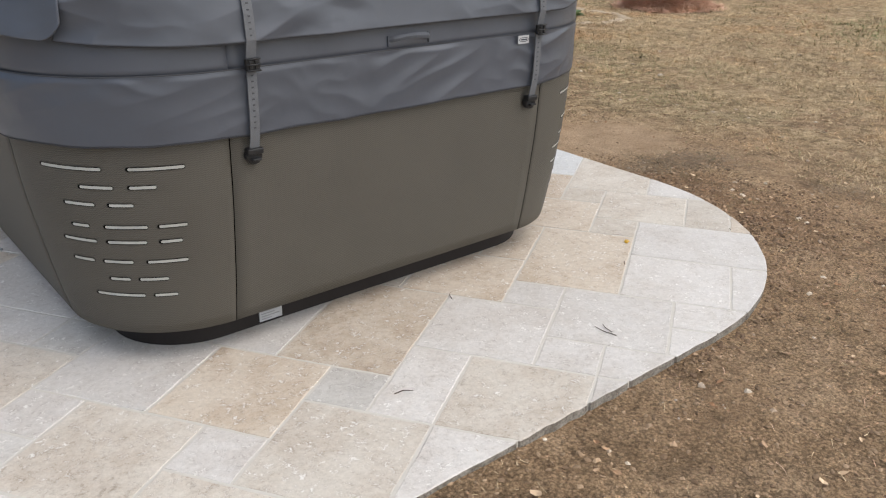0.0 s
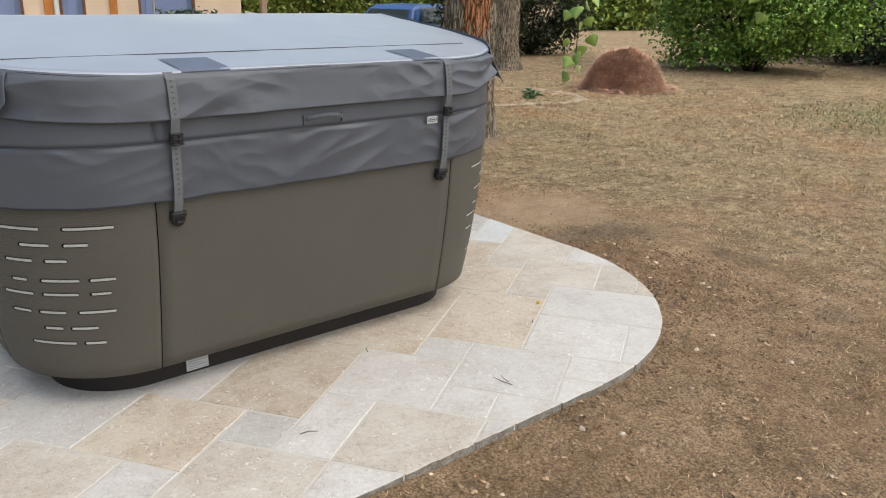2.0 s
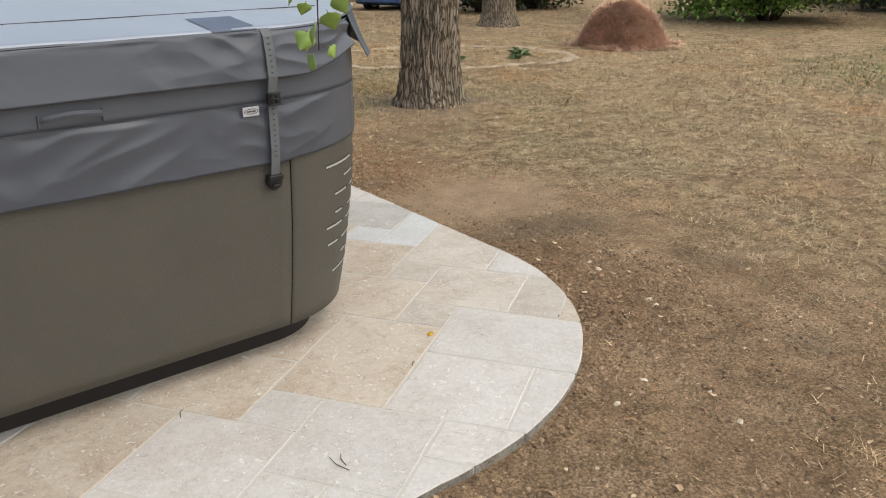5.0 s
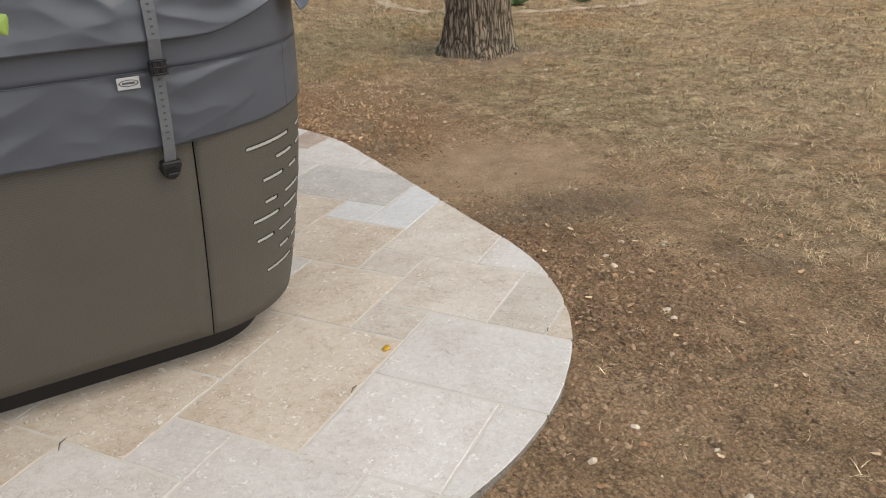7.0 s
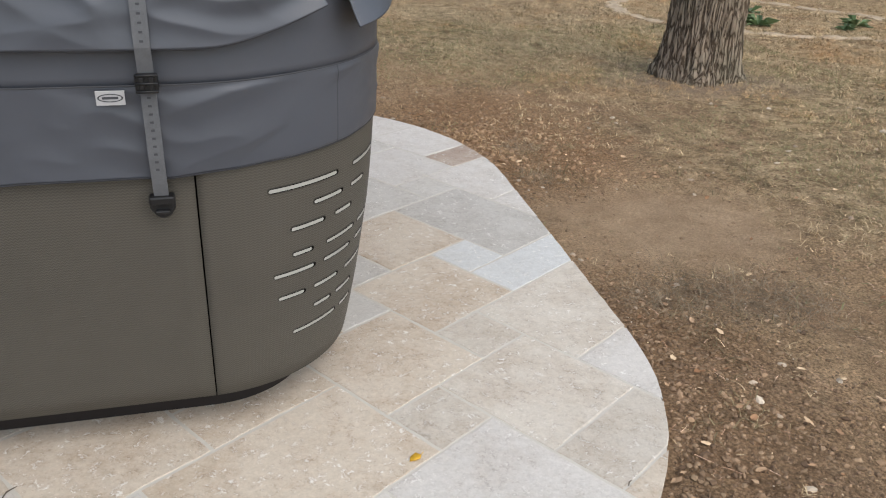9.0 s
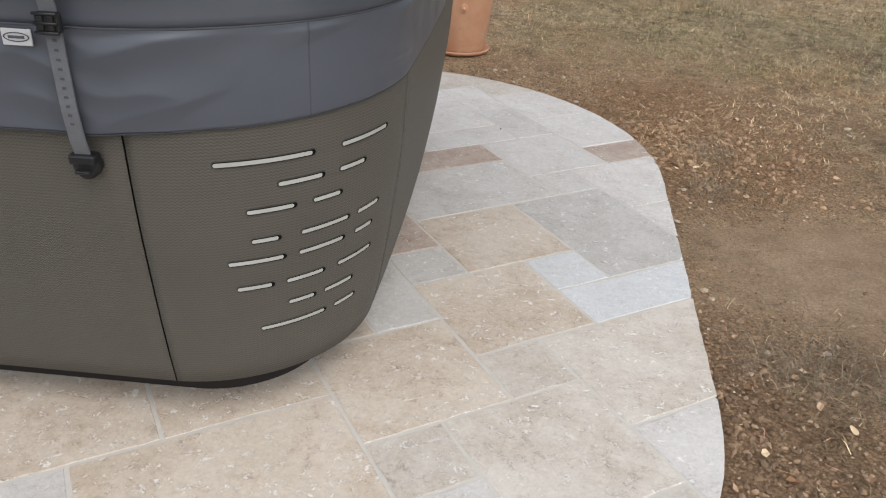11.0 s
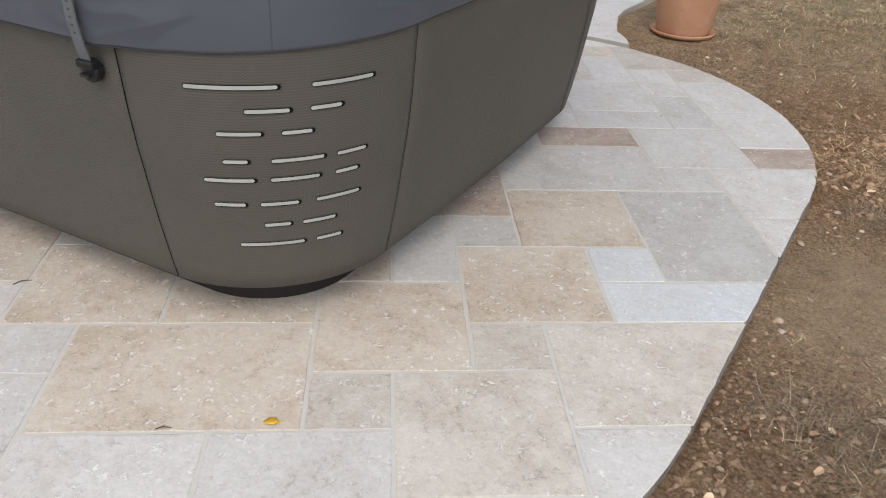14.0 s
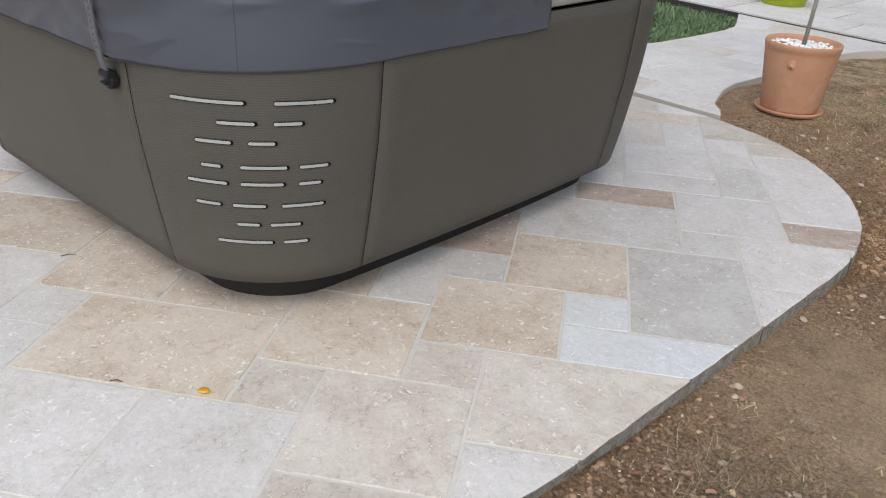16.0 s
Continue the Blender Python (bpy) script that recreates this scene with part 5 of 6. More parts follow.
# ---------------------------------------------------------------- path, terrace, pots
def build_path():
    rnd = random.Random(21)
    Z = 0.088
    # the path's two edges, from the paving to the terrace
    ys = [5.64, 5.74, 5.86, 6.02, 6.2, 6.4, 6.77, 7.1, 7.4, 7.75, 8.05, 8.3, 8.5, 8.70]
    right = [2.66, 2.605, 2.50, 2.438, 2.375, 2.343, 2.36, 2.365, 2.37, 2.375, 2.385, 2.44, 2.55, 2.78]
    left = [0.4, 0.5, 0.72, 0.9, 1.04, 1.14, 1.26, 1.32, 1.34, 1.355, 1.36, 1.33, 1.25, 1.02]
    slope = lambda x: 9.108 - 0.128 * x

    def at(u, j):
        x = left[j] + (right[j] - left[j]) * u
        return x, (slope(x) if j == len(ys) - 1 else ys[j] + (0.03 * (1 - u) if j == 0 else 0.0))

    last = len(ys) - 1
    outline = [at(1.0, j) for j in range(last + 1)] + [at(0.0, j) for j in range(last, -1, -1)]
    path = tagged(outline_block("path", outline, -0.1, Z - 0.0016, M_GROUT), "curved cream stone path with a raised edge", "path", kind="structure")
    for n, (k0, k1) in enumerate(((0, 3), (3, 6), (6, 7), (7, 8), (8, 10), (10, 11), (11, 13))):
        cuts = [rnd.uniform(0.3, 0.7)] if n % 2 else [rnd.uniform(0.2, 0.4), rnd.uniform(0.6, 0.8)]
        us = [0.0] + cuts + [1.0]
        for a, b in zip(us, us[1:]):
            run = [at(b, k) for k in range(k0, k1 + 1)] + [at(a, k) for k in range(k1, k0 - 1, -1)]
            cx, cy = sum(p[0] for p in run) / len(run), sum(p[1] for p in run) / len(run)
            poly = [(x - 0.004 * math.copysign(1, x - cx), y - 0.004 * math.copysign(1, y - cy)) for x, y in run]
            slab(poly, Z - 0.06, Z, "slab", STONE[rnd.choice("wwwwc")], path, rnd)
    strip = lambda d0, d1: [(-4.0, slope(-4.0) + d0), (2.95, slope(2.95) + d0), (2.95, slope(2.95) + d1), (-4.0, slope(-4.0) + d1)]
    tagged(outline_block("drain_channel", strip(0.0, 0.030), -0.08, 0.092, M_RUBBERLINE), "dark drain joint along the terrace", "joint", kind="structure")
    terrace = tagged(outline_block("terrace", strip(0.031, 5.0), -0.1, 0.1, M_GROUT), "pale stone terrace by the house", "terrace", kind="structure")
    for r in range(8):
        x, y = -4.0, 0.031 + 0.6 * r
        while x < 2.85:
            w = rnd.choice((0.6, 0.9, 0.6, 1.2))
            x1 = min(x + w, 2.95)
            poly = [(p, slope(p) + q) for p, q in ((x + 0.004, y + 0.004), (x1 - 0.004, y + 0.004), (x1 - 0.004, y + 0.596), (x + 0.004, y + 0.596))]
            slab(poly, 0.08, 0.105, "slab", STONE[rnd.choice("wwwwg")], terrace, rnd)
            x += w


def build_folded_chair():
    """Dark tube frame of a folded chair that lies on the terrace."""
    t = thing("folding_chair", "dark metal folding chair lying folded on the terrace", "chair", pose(2.50, 11.25, 0.106, 0, 0, 24))
    tube = M_BLACK
    for y, z in ((0.0, 0.014), (0.40, 0.014)):
        frame_tube = part("frame_tube", bm_tube(bmesh.new(), [(-0.22, y, z), (-0.05, y, z), (0.5, y, z + 0.01), (0.95, y, z)], [0.013] * 4, 12), tube, t, smooth=True)
        part("foot_cap", bm_tube(bmesh.new(), [(-0.27, y, z), (-0.20, y, z)], [0.017, 0.018], 12), tube, frame_tube, "rubber foot cap")
        part("frame_tube", bm_tube(bmesh.new(), [(-0.10, y + 0.04, 0.05), (0.45, y + 0.03, 0.06), (0.9, y + 0.02, 0.05)], [0.013] * 3, 12), tube, t, smooth=True)
    for x in (0.0, 0.8):
        part("cross_bar", bm_tube(bmesh.new(), [(x, 0.0, 0.035), (x, 0.42, 0.035)], [0.011, 0.011], 12), tube, t, smooth=True)
    part("seat", box(0.08, 0.05, 0.062, 0.72, 0.38, 0.078, 0.006), plain("dark_grey_sling", (0.05, 0.05, 0.055), 0.8), t, "dark grey sling seat")


def build_pot():
    x, y = 2.788, 6.243
    g = ground_z(x, y)
    saucer = thing("saucer", "terracotta saucer under the large pot", "saucer", pose(x, y, g))
    part("dish", lathe([(0.16, 0.0), (0.190, 0.005), (0.203, 0.026), (0.197, 0.030), (0.180, 0.014), (0.05, 0.012)], 64), M_TERRA, saucer, smooth=True)
    pot = thing("plant_pot", "large terracotta pot with white pebbles and a slim tree", "pot", pose(x, y, g + 0.013))
    body = part("body", lathe([(0.10, 0.0), (0.160, 0.002), (0.167, 0.02), (0.189, 0.19), (0.209, 0.345), (0.211, 0.367), (0.2145, 0.372), (0.2165, 0.398), (0.2145, 0.408), (0.206, 0.408), (0.200, 0.396), (0.196, 0.372), (0.05, 0.355)], 72), M_TERRA, pot, smooth=True)
    a = radians(-78)
    bm = bmesh.new()
    bmesh.ops.create_uvsphere(bm, u_segments=20, v_segments=12, radius=1)
    for v in bm.verts:
        v.co = Vector((v.co.x * 0.011, v.co.y * 0.026, v.co.z * 0.034))
    bmesh.ops.create_uvsphere(bm, u_segments=12, v_segments=8, radius=0.011, matrix=Matrix.Translation((0.011, 0, -0.006)))
    bm.transform(Matrix.Translation((0.201 * math.cos(a), 0.201 * math.sin(a), 0.30)) @ Matrix.Rotation(a, 4, "Z"))
    part("medallion", bm, M_TERRA, body, "small moulded oval boss", smooth=True)
    rnd = random.Random(3)
    bm = bmesh.new()
    for k in range(230):
        r, t = 0.180 * math.sqrt(rnd.random()), rnd.uniform(0, 6.28)
        m = Matrix.Translation((r * math.cos(t), r * math.sin(t), 0.372 + rnd.uniform(0, 0.012))) @ Matrix.Rotation(rnd.uniform(0, 6), 4, "Z") @ Matrix.Diagonal((rnd.uniform(0.7, 1.3), 1, 0.7, 1))
        bmesh.ops.create_icosphere(bm, subdivisions=1, radius=0.013, matrix=m)
    tagged(part("pebbles", bm, M_PEBBLE, pot, "white pebble mulch"), kind="stuff")
    stem = part("stem", bm_tube(bmesh.new(), [(0, 0, 0.34), (0.01, 0.01, 0.7), (0.0, 0.03, 1.1), (0.02, 0.02, 1.65)], [0.0125, 0.0115, 0.010, 0.006], 12), M_TRUNKGREY, pot, "slim grey stem", smooth=True)
    child(new("crown", leaves_mesh("crown", clumps((0.02, 0.02, 1.85), (0.35, 0.35, 0.35), 60, 12, 0.06, 5), 0.05, M_LAUREL, 6)), pot, "small olive-green crown")
    b = thing("bucket", "lime yellow plastic planter on the terrace", "planter", pose(1.02, 9.92, 0.105))
    part("body", lathe([(0.18, 0.0), (0.21, 0.005), (0.26, 0.24), (0.285, 0.245), (0.285, 0.275), (0.25, 0.275), (0.20, 0.03), (0.05, 0.02)], 48), M_LIME, b, smooth=True)


build_pot()
build_folded_chair()


# ---------------------------------------------------------------- litter on the ground
def off_paving(x, y):
    if pad_distance(x, y) < 0.015:
        return False
    if 0.9 < x < 2.75 and 5.5 < y < 9.0 and not (x > 2.62 and y < 8.3) and not (x < 1.28 and y > 7.1):
        return False
    return y < 9.06 - 0.128 * x or x > 3.0


def blades(name, n, region, height, width, material, seed, lying, density, label):
    """Thin blades; density(x, y) says how likely one stands at a place."""
    rnd = random.Random(seed)
    verts, faces = [], []
    made = 0
    while made < n:
        x, y = rnd.uniform(region[0], region[2]), rnd.uniform(region[1], region[3])
        made += 1
        if not off_paving(x, y) or rnd.random() > density(x, y):
            continue
        far = 1 + 0.10 * math.hypot(x - 3, y - 1)
        a = rnd.uniform(0, 6.28)
        e = rnd.gauss(0, lying)
        h = height * rnd.uniform(0.4, 1.3) * (0.8 + 0.2 * far)
        w = width * rnd.uniform(0.6, 1.3) * far
        d = Vector((math.cos(a) * math.cos(e), math.sin(a) * math.cos(e), abs(math.sin(e))))
        s = Vector((-math.sin(a), math.cos(a), 0)) * w
        c = Vector((x, y, ground_z(x, y) + rnd.uniform(0.001, 0.008)))
        bend = Vector((rnd.uniform(-0.3, 0.3), rnd.uniform(-0.3, 0.3), -0.05)) * h
        k = len(verts)
        verts += [c - s, c + s, c + d * h * 0.55 + s * 0.8, c + d * h * 0.55 - s * 0.8, c + d * h + bend]
        faces += [(k, k + 1, k + 2, k + 3), (k + 3, k + 2, k + 4)]
    return tagged(new(name, mesh_of(name, verts, faces, material)), label, "grass", kind="stuff")


def tufts(name, n, each, region, height, width, material, seed, density, label):
    """Low tufts: each has blades that lean out from one root."""
    rnd = random.Random(seed)
    verts, faces = [], []
    for _ in range(n):
        x, y = rnd.uniform(region[0], region[2]), rnd.uniform(region[1], region[3])
        if not off_paving(x, y) or rnd.random() > density(x, y):
            continue
        far = 1 + 0.05 * math.hypot(x - 3, y - 1)
        root = Vector((x, y, ground_z(x, y)))
        size = rnd.uniform(0.55, 1.35)
        for _ in range(each):
            a, e = rnd.uniform(0, 6.28), rnd.uniform(0.12, 0.85)
            h, w = height * size * rnd.uniform(0.5, 1.2), width * far * rnd.uniform(0.7, 1.3)
            d = Vector((math.cos(a) * math.cos(e), math.sin(a) * math.cos(e), math.sin(e)))
            s = Vector((-math.sin(a), math.cos(a), 0)) * w
            c = root + Vector((rnd.gauss(0, 0.016), rnd.gauss(0, 0.016), 0.0)) * size
            tip = c + d * h + Vector((math.cos(a), math.sin(a), -0.5)) * h * 0.25
            k = len(verts)
            verts += [c - s, c + s, c + d * h * 0.6 + s * 0.8, c + d * h * 0.6 - s * 0.8, tip]
            faces += [(k, k + 1, k + 2, k + 3), (k + 3, k + 2, k + 4)]
    return tagged(new(name, mesh_of(name, verts, faces, material)), label, "grass", kind="stuff")


def trodden(x, y):
    """1 on the smooth stretch of bare earth beside the paving, falling to 0 round it."""
    r = math.hypot((x - 4.55) * 1.35, (y - 3.58) * 1.75) + 0.25 * fbm(x * 2, y * 2, 4.0, 3)
    return min(1.0, max(0.0, (0.95 - r) / 0.35))


def turf(x, y):
    d = pad_distance(x, y) - 0.5 * math.exp(-(math.hypot(x - 4.35, (y - 4.95) * 1.2) / 0.7) ** 2)
    return min(1.0, max(0.04, 0.12 + 0.40 * (d - 0.6) + 1.0 * fbm(x * 0.8, y * 0.8, 5.0, 3))) * (1 - 0.95 * trodden(x, y))


def tuft_spots(spots):
    def f(x, y):
        return max(math.exp(-((x - a) ** 2 + (y - b) ** 2) / (r * r)) for a, b, r in spots)
    return f


STRAW = [(4.30, 2.92, 0.18), (4.50, 2.90, 0.18), (4.14, 2.95, 0.11), (4.68, 2.86, 0.18), (4.31, 1.25, 0.10), (4.82, 2.0, 0.15), (4.15, 4.22, 0.10), (4.2, 4.75, 0.10)]


def build_litter():
    spots = tuft_spots([(5.00, 3.96, 0.16), (7.21, 3.22, 0.28), (6.02, 4.07, 0.22), (5.18, 2.26, 0.16), (5.84, 4.0, 0.2), (5.04, 3.99, 0.14), (7.5, 2.3, 0.25), (5.5, 5.1, 0.2), (6.6, 4.6, 0.2), (8.2, 4.2, 0.3)])
    tufts("grass_tufts", 26000, 11, (3.6, -1.0, 12.5, 11.0), 0.050, 0.0012, M_DRYGRASS, 61, lambda x, y: turf(x, y) * min(1.0, max(0.08, 0.55 + 1.5 * fbm(x * 1.8, y * 1.8, 31.0, 3))), "withered tufts of straw-coloured grass")
    blades("dry_grass", 150000, (1.5, -1.0, 10.5, 9.5), 0.040, 0.0008, M_DRYGRASS, 41, 0.35, turf, "parched straw-coloured grass blades on the earth")
    blades("dry_grass", 95000, (7.5, -3.0, 22.0, 18.0), 0.050, 0.0020, M_DRYGRASS, 42, 0.35, lambda x, y: 0.8 if fbm(x * 0.5, y * 0.5, 2, 3) > -0.2 else 0.2, "parched straw-coloured grass blades on the earth")
    blades("dry_grass", 90000, (2.95, 6.0, 8.5, 13.5), 0.034, 0.0010, M_DRYGRASS, 54, 0.4, lambda x, y: 0.9 * min(1.0, max(0.0, 2.0 * (y - 6.0 + 0.3 * fbm(x, y, 2.0, 2)))), "parched straw-coloured grass blades on the earth")
    blades("dead_tufts", 130000, (3.0, -0.5, 14.0, 10.0), 0.045, 0.0012, M_TUFT, 49, 0.55, lambda x, y: max(spots(x, y), min(1, 7 * (fbm(x * 2.0, y * 2.0, 21.0, 3) - 0.26)), 0.0) * (1 - trodden(x, y)), "dark withered tufts in the dry grass")
    blades("green_grass", 26000, (9.8, 2.6, 14.6, 6.4), 0.060, 0.0032, M_GREENGRASS, 52, 0.5, lambda x, y: 0.9 * math.exp(-((x - 12.3) / 1.5) ** 2 - ((y - 4.3) / 1.0) ** 2), "thin green grass left in patches")
    blades("green_grass", 20000, (4.8, 3.2, 8.2, 7.2), 0.034, 0.0011, M_GREENGRASS, 63, 0.5, tuft_spots([(6.0, 4.3, 0.5), (6.6, 5.2, 0.5), (5.5, 5.0, 0.35), (7.4, 6.1, 0.45), (7.2, 4.6, 0.35)]), "thin green grass left in patches")
    blades("green_grass", 16000, (3.0, 2.5, 13.0, 12.0), 0.035, 0.0018, M_GREENGRASS, 43, 0.5, lambda x, y: max(0, min(1, 2.4 * (fbm(x * 0.7, y * 0.7, 11.0, 3) - 0.12))), "thin green grass left in patches")
    blades("green_grass", 50000, (3.1, 5.9, 7.5, 8.7), 0.032, 0.0010, M_GREENGRASS, 47, 0.5, lambda x, y: (0.45 + 0.5 * fbm(x * 1.5, y * 1.5, 14.0, 3)) * min(1.0, max(0.0, 2.0 * (y - 6.0))), "thin green grass left in patches")
    blades("green_grass", 22000, (0.1, 7.1, 1.3, 8.95), 0.05, 0.0028, M_PLANT, 44, 0.7, lambda x, y: 1.0, "green weeds beside the path")
    blades("straw", 80000, (3.2, 0.4, 5.6, 5.2), 0.085, 0.0006, M_DRYSTEM, 45, 0.35, tuft_spots(STRAW), "tangled dry stems lying beside the paving")
    blades("pine_needles", 9000, (2.2, 0.2, 7.0, 4.0), 0.055, 0.0008, M_NEEDLE, 46, 0.12, lambda x, y: (0.10 + 0.6 * max(0, fbm(x * 1.5, y * 1.5, 3.0, 3))) * (1 - trodden(x, y)), "scattered reddish dry pine needles")

    # pebbles and clods, many small ones in one mesh each
    rnd = random.Random(51)
    ico = bmesh.new()
    bmesh.ops.create_icosphere(ico, subdivisions=1, radius=1)
    base_v, base_f = [v.co.copy() for v in ico.verts], [tuple(v.index for v in f.verts) for f in ico.faces]
    ico.free()

    def scatter(name, n, region, lo, hi, material, label, density, flat=0.6, sink=1.0):
        verts, faces = [], []
        for _ in range(n):
            x, y = rnd.uniform(region[0], region[2]), rnd.uniform(region[1], region[3])
            s = lo + (hi - lo) * rnd.random() ** 3
            if pad_distance(x, y) < s or not off_paving(x, y) or rnd.random() > density(x, y):
                continue
            z = ground_z(x, y) + s * flat * (1 - sink) * 0.5
            turn = Matrix.Rotation(rnd.uniform(0, 6.28), 3, "Z") @ Matrix.Rotation(rnd.uniform(-0.4, 0.4), 3, "X")
            sx, sy = rnd.uniform(0.7, 1.35), rnd.uniform(0.7, 1.1)
            k = len(verts)
            for v in base_v:
                j = 1 + rnd.uniform(-0.34, 0.30)
                p = turn @ Vector((v.x * s * sx * j, v.y * s * sy * j, v.z * s * flat * j))
                verts.append((x + p.x, y + p.y, z + p.z))
            faces += [tuple(k + i for i in f) for f in base_f]
        return tagged(new(name, mesh_of(name, verts, faces, material)), label, "stones", kind="stuff")

    near = lambda x, y: max(0.06, min(1.0, math.exp(-(pad_distance(x, y) / 0.55)) + 0.16 + 0.5 * max(0, fbm(x * 1.2, y * 1.2, 6.0, 2)))) * (1 - 0.9 * trodden(x, y))
    clod = leaf_material("earth_clods", (0.150, 0.095, 0.055), (0.370, 0.256, 0.158), 0.95)
    pale = leaf_material("pale_pebbles", (0.330, 0.240, 0.165), (0.660, 0.560, 0.440), 0.9)
    scatter("clods", 56000, (1.3, 0.1, 5.8, 6.4), 0.0022, 0.012, clod, "crumbled brown clods of earth", near)
    damp = leaf_material("damp_crumbs", (0.120, 0.074, 0.044), (0.340, 0.226, 0.138), 0.95)
    crumbly = lambda x, y: min(1.0, 0.75 * math.exp(-((x - 3.95) / 0.45) ** 2 - ((y - 2.15) / 0.62) ** 2) + 0.9 * math.exp(-(pad_distance(x, y) / 0.07) ** 2))
    scatter("clods", 26000, (2.4, 0.9, 4.6, 3.0), 0.0025, 0.012, damp, "damp reddish crumbs of earth by the paving", crumbly, 0.85)
    dug = leaf_material("dug_clods", (0.190, 0.112, 0.062), (0.430, 0.285, 0.170), 0.95)
    scatter("clods", 9000, (3.3, 4.1, 5.2, 6.2), 0.003, 0.018, dug, "loose orange clods of freshly dug earth", lambda x, y: math.exp(-((x - 4.15) / 0.6) ** 2 - ((y - 4.9) / 0.75) ** 2), 0.8)
    scatter("pebbles", 1700, (1.3, 0.2, 6.5, 7.0), 0.003, 0.019, pale, "pale pebbles strewn over the earth", near)
    scatter("pebbles", 500, (5.0, -3.0, 16.0, 12.0), 0.008, 0.03, pale, "pale pebbles strewn over the earth", lambda x, y: 1)

    # fallen leaves
    brown = leaf_material("fallen_leaves", (0.260, 0.130, 0.060), (0.720, 0.540, 0.350), 0.8)
    verts, faces = [], []
    for _ in range(9000):
        x, y = rnd.uniform(1.3, 8.0), rnd.uniform(-0.2, 7.0)
        d = pad_distance(x, y)
        if d < 0.02 or not off_paving(x, y) or rnd.random() > (0.30 + 0.22 * math.exp(-d / 0.25)) * (1 - 0.9 * trodden(x, y)) * (1.0 if y < 4.6 else 0.15):
            continue
        s, a = 0.004 + 0.016 * rnd.random() ** 2.4, rnd.uniform(0, 6.28)
        c = Vector((x, y, ground_z(x, y) + 0.010))
        u, v = Vector((math.cos(a), math.sin(a), rnd.uniform(-0.3, 0.3))) * s, Vector((-math.sin(a), math.cos(a), rnd.uniform(-0.3, 0.3))) * s * 0.6
        up = Vector((0, 0, s))
        k = len(verts)
        verts.append(c + up * rnd.uniform(-0.1, 0.3))
        for m in range(7):
            t = 2 * math.pi * m / 7
            r = rnd.uniform(0.7, 1.1) * (1.15 if m == 0 else 1.0)
            verts.append(c + u * math.cos(t) * r + v * math.sin(t) * r + up * rnd.uniform(0.0, 0.45))
        faces += [(k, k + 1 + m, k + 1 + (m + 1) % 7) for m in range(7)]
    tagged(new("fallen_leaves", mesh_of("fallen_leaves", verts, faces, brown)), "small curled brown leaves on the earth", "leaves", kind="stuff")


build_litter()


def build_paving_litter():
    """The yellow leaf and the dark twigs on the slabs."""
    yellow = plain("yellow_leaf", (0.62, 0.36, 0.03), 0.5, scale=60, spread=0.2)
    verts = [(-0.026, 0, 0.002), (-0.012, -0.013, 0.007), (0.010, -0.014, 0.006), (0.026, 0.0, 0.003), (0.012, 0.013, 0.009), (-0.012, 0.012, 0.006), (0, 0, 0.003)]
    faces = [(6, k, (k + 1) % 6) for k in range(6)]
    leaf = thing("yellow_leaf", "single curled yellow leaf lying on a slab", "leaf", pose(3.112, 2.130, PAD_TOP, 0, 0, 30) @ Matrix.Diagonal((0.75, 0.8, 1, 1)))
    ob = child(new("blade", mesh_of("blade", verts, faces, yellow, smooth=True)), leaf)
    ob.modifiers.new("thickness", "SOLIDIFY").thickness = 0.001
    part("stalk", bm_tube(bmesh.new(), [(0.024, 0, 0.003), (0.042, 0.006, 0.003)], [0.001, 0.0007], 6), yellow, leaf)
    for x, y, turn, length in ((2.152, 2.165, 60, 0.05), (2.42, 1.62, 100, 0.09), (2.44, 1.63, 75, 0.06), (2.93, 1.98, 40, 0.035), (1.63, 1.72, -20, 0.06), (3.62, 1.95, 45, 0.022), (3.2, 4.6, 80, 0.02)):
        t = thing("twig", "small dark twig lying on the paving", "twig", pose(x, y, PAD_TOP + 0.002, 0, 0, turn), "twigs on the paving")
        part("shaft", bm_tube(bmesh.new(), [(-length / 2, 0, 0.0), (0, length * 0.12, 0.003), (length / 2, 0, 0.001)], [0.0014, 0.0016, 0.0008], 6), M_TWIG, t)


build_paving_litter()


def build_cable():
    """A pale cable that lies in loose loops on the paving beside the tub."""
    t = thing("cable", "pale grey cable lying in loops on the paving", "cable", pose(0.66, 3.66, PAD_TOP))
    pts = [(0.20 * math.cos(a) * (1 - 0.02 * a) - 0.05 * a, 0.16 * math.sin(a) + 0.02 * a, 0.007 + 0.004 * (a > 6)) for a in (0.25 * k for k in range(60))]
    part("sheath", bm_tube(bmesh.new(), pts, [0.006] * 60, 8), plain("pale_cable", (0.36, 0.36, 0.36), 0.5), t, smooth=True)


build_cable()


# ---------------------------------------------------------------- paving
M_SAWN = M_CONCRETE
PITCH, TILE_TURN, TILE_U, TILE_V = 0.206, radians(35.25), -0.0724, -0.0851
JOINT = 0.0062


def tile_place(i, j):
    u, v = TILE_U + PITCH * i, TILE_V + PITCH * j
    return u * math.cos(TILE_TURN) - v * math.sin(TILE_TURN), u * math.sin(TILE_TURN) + v * math.cos(TILE_TURN)


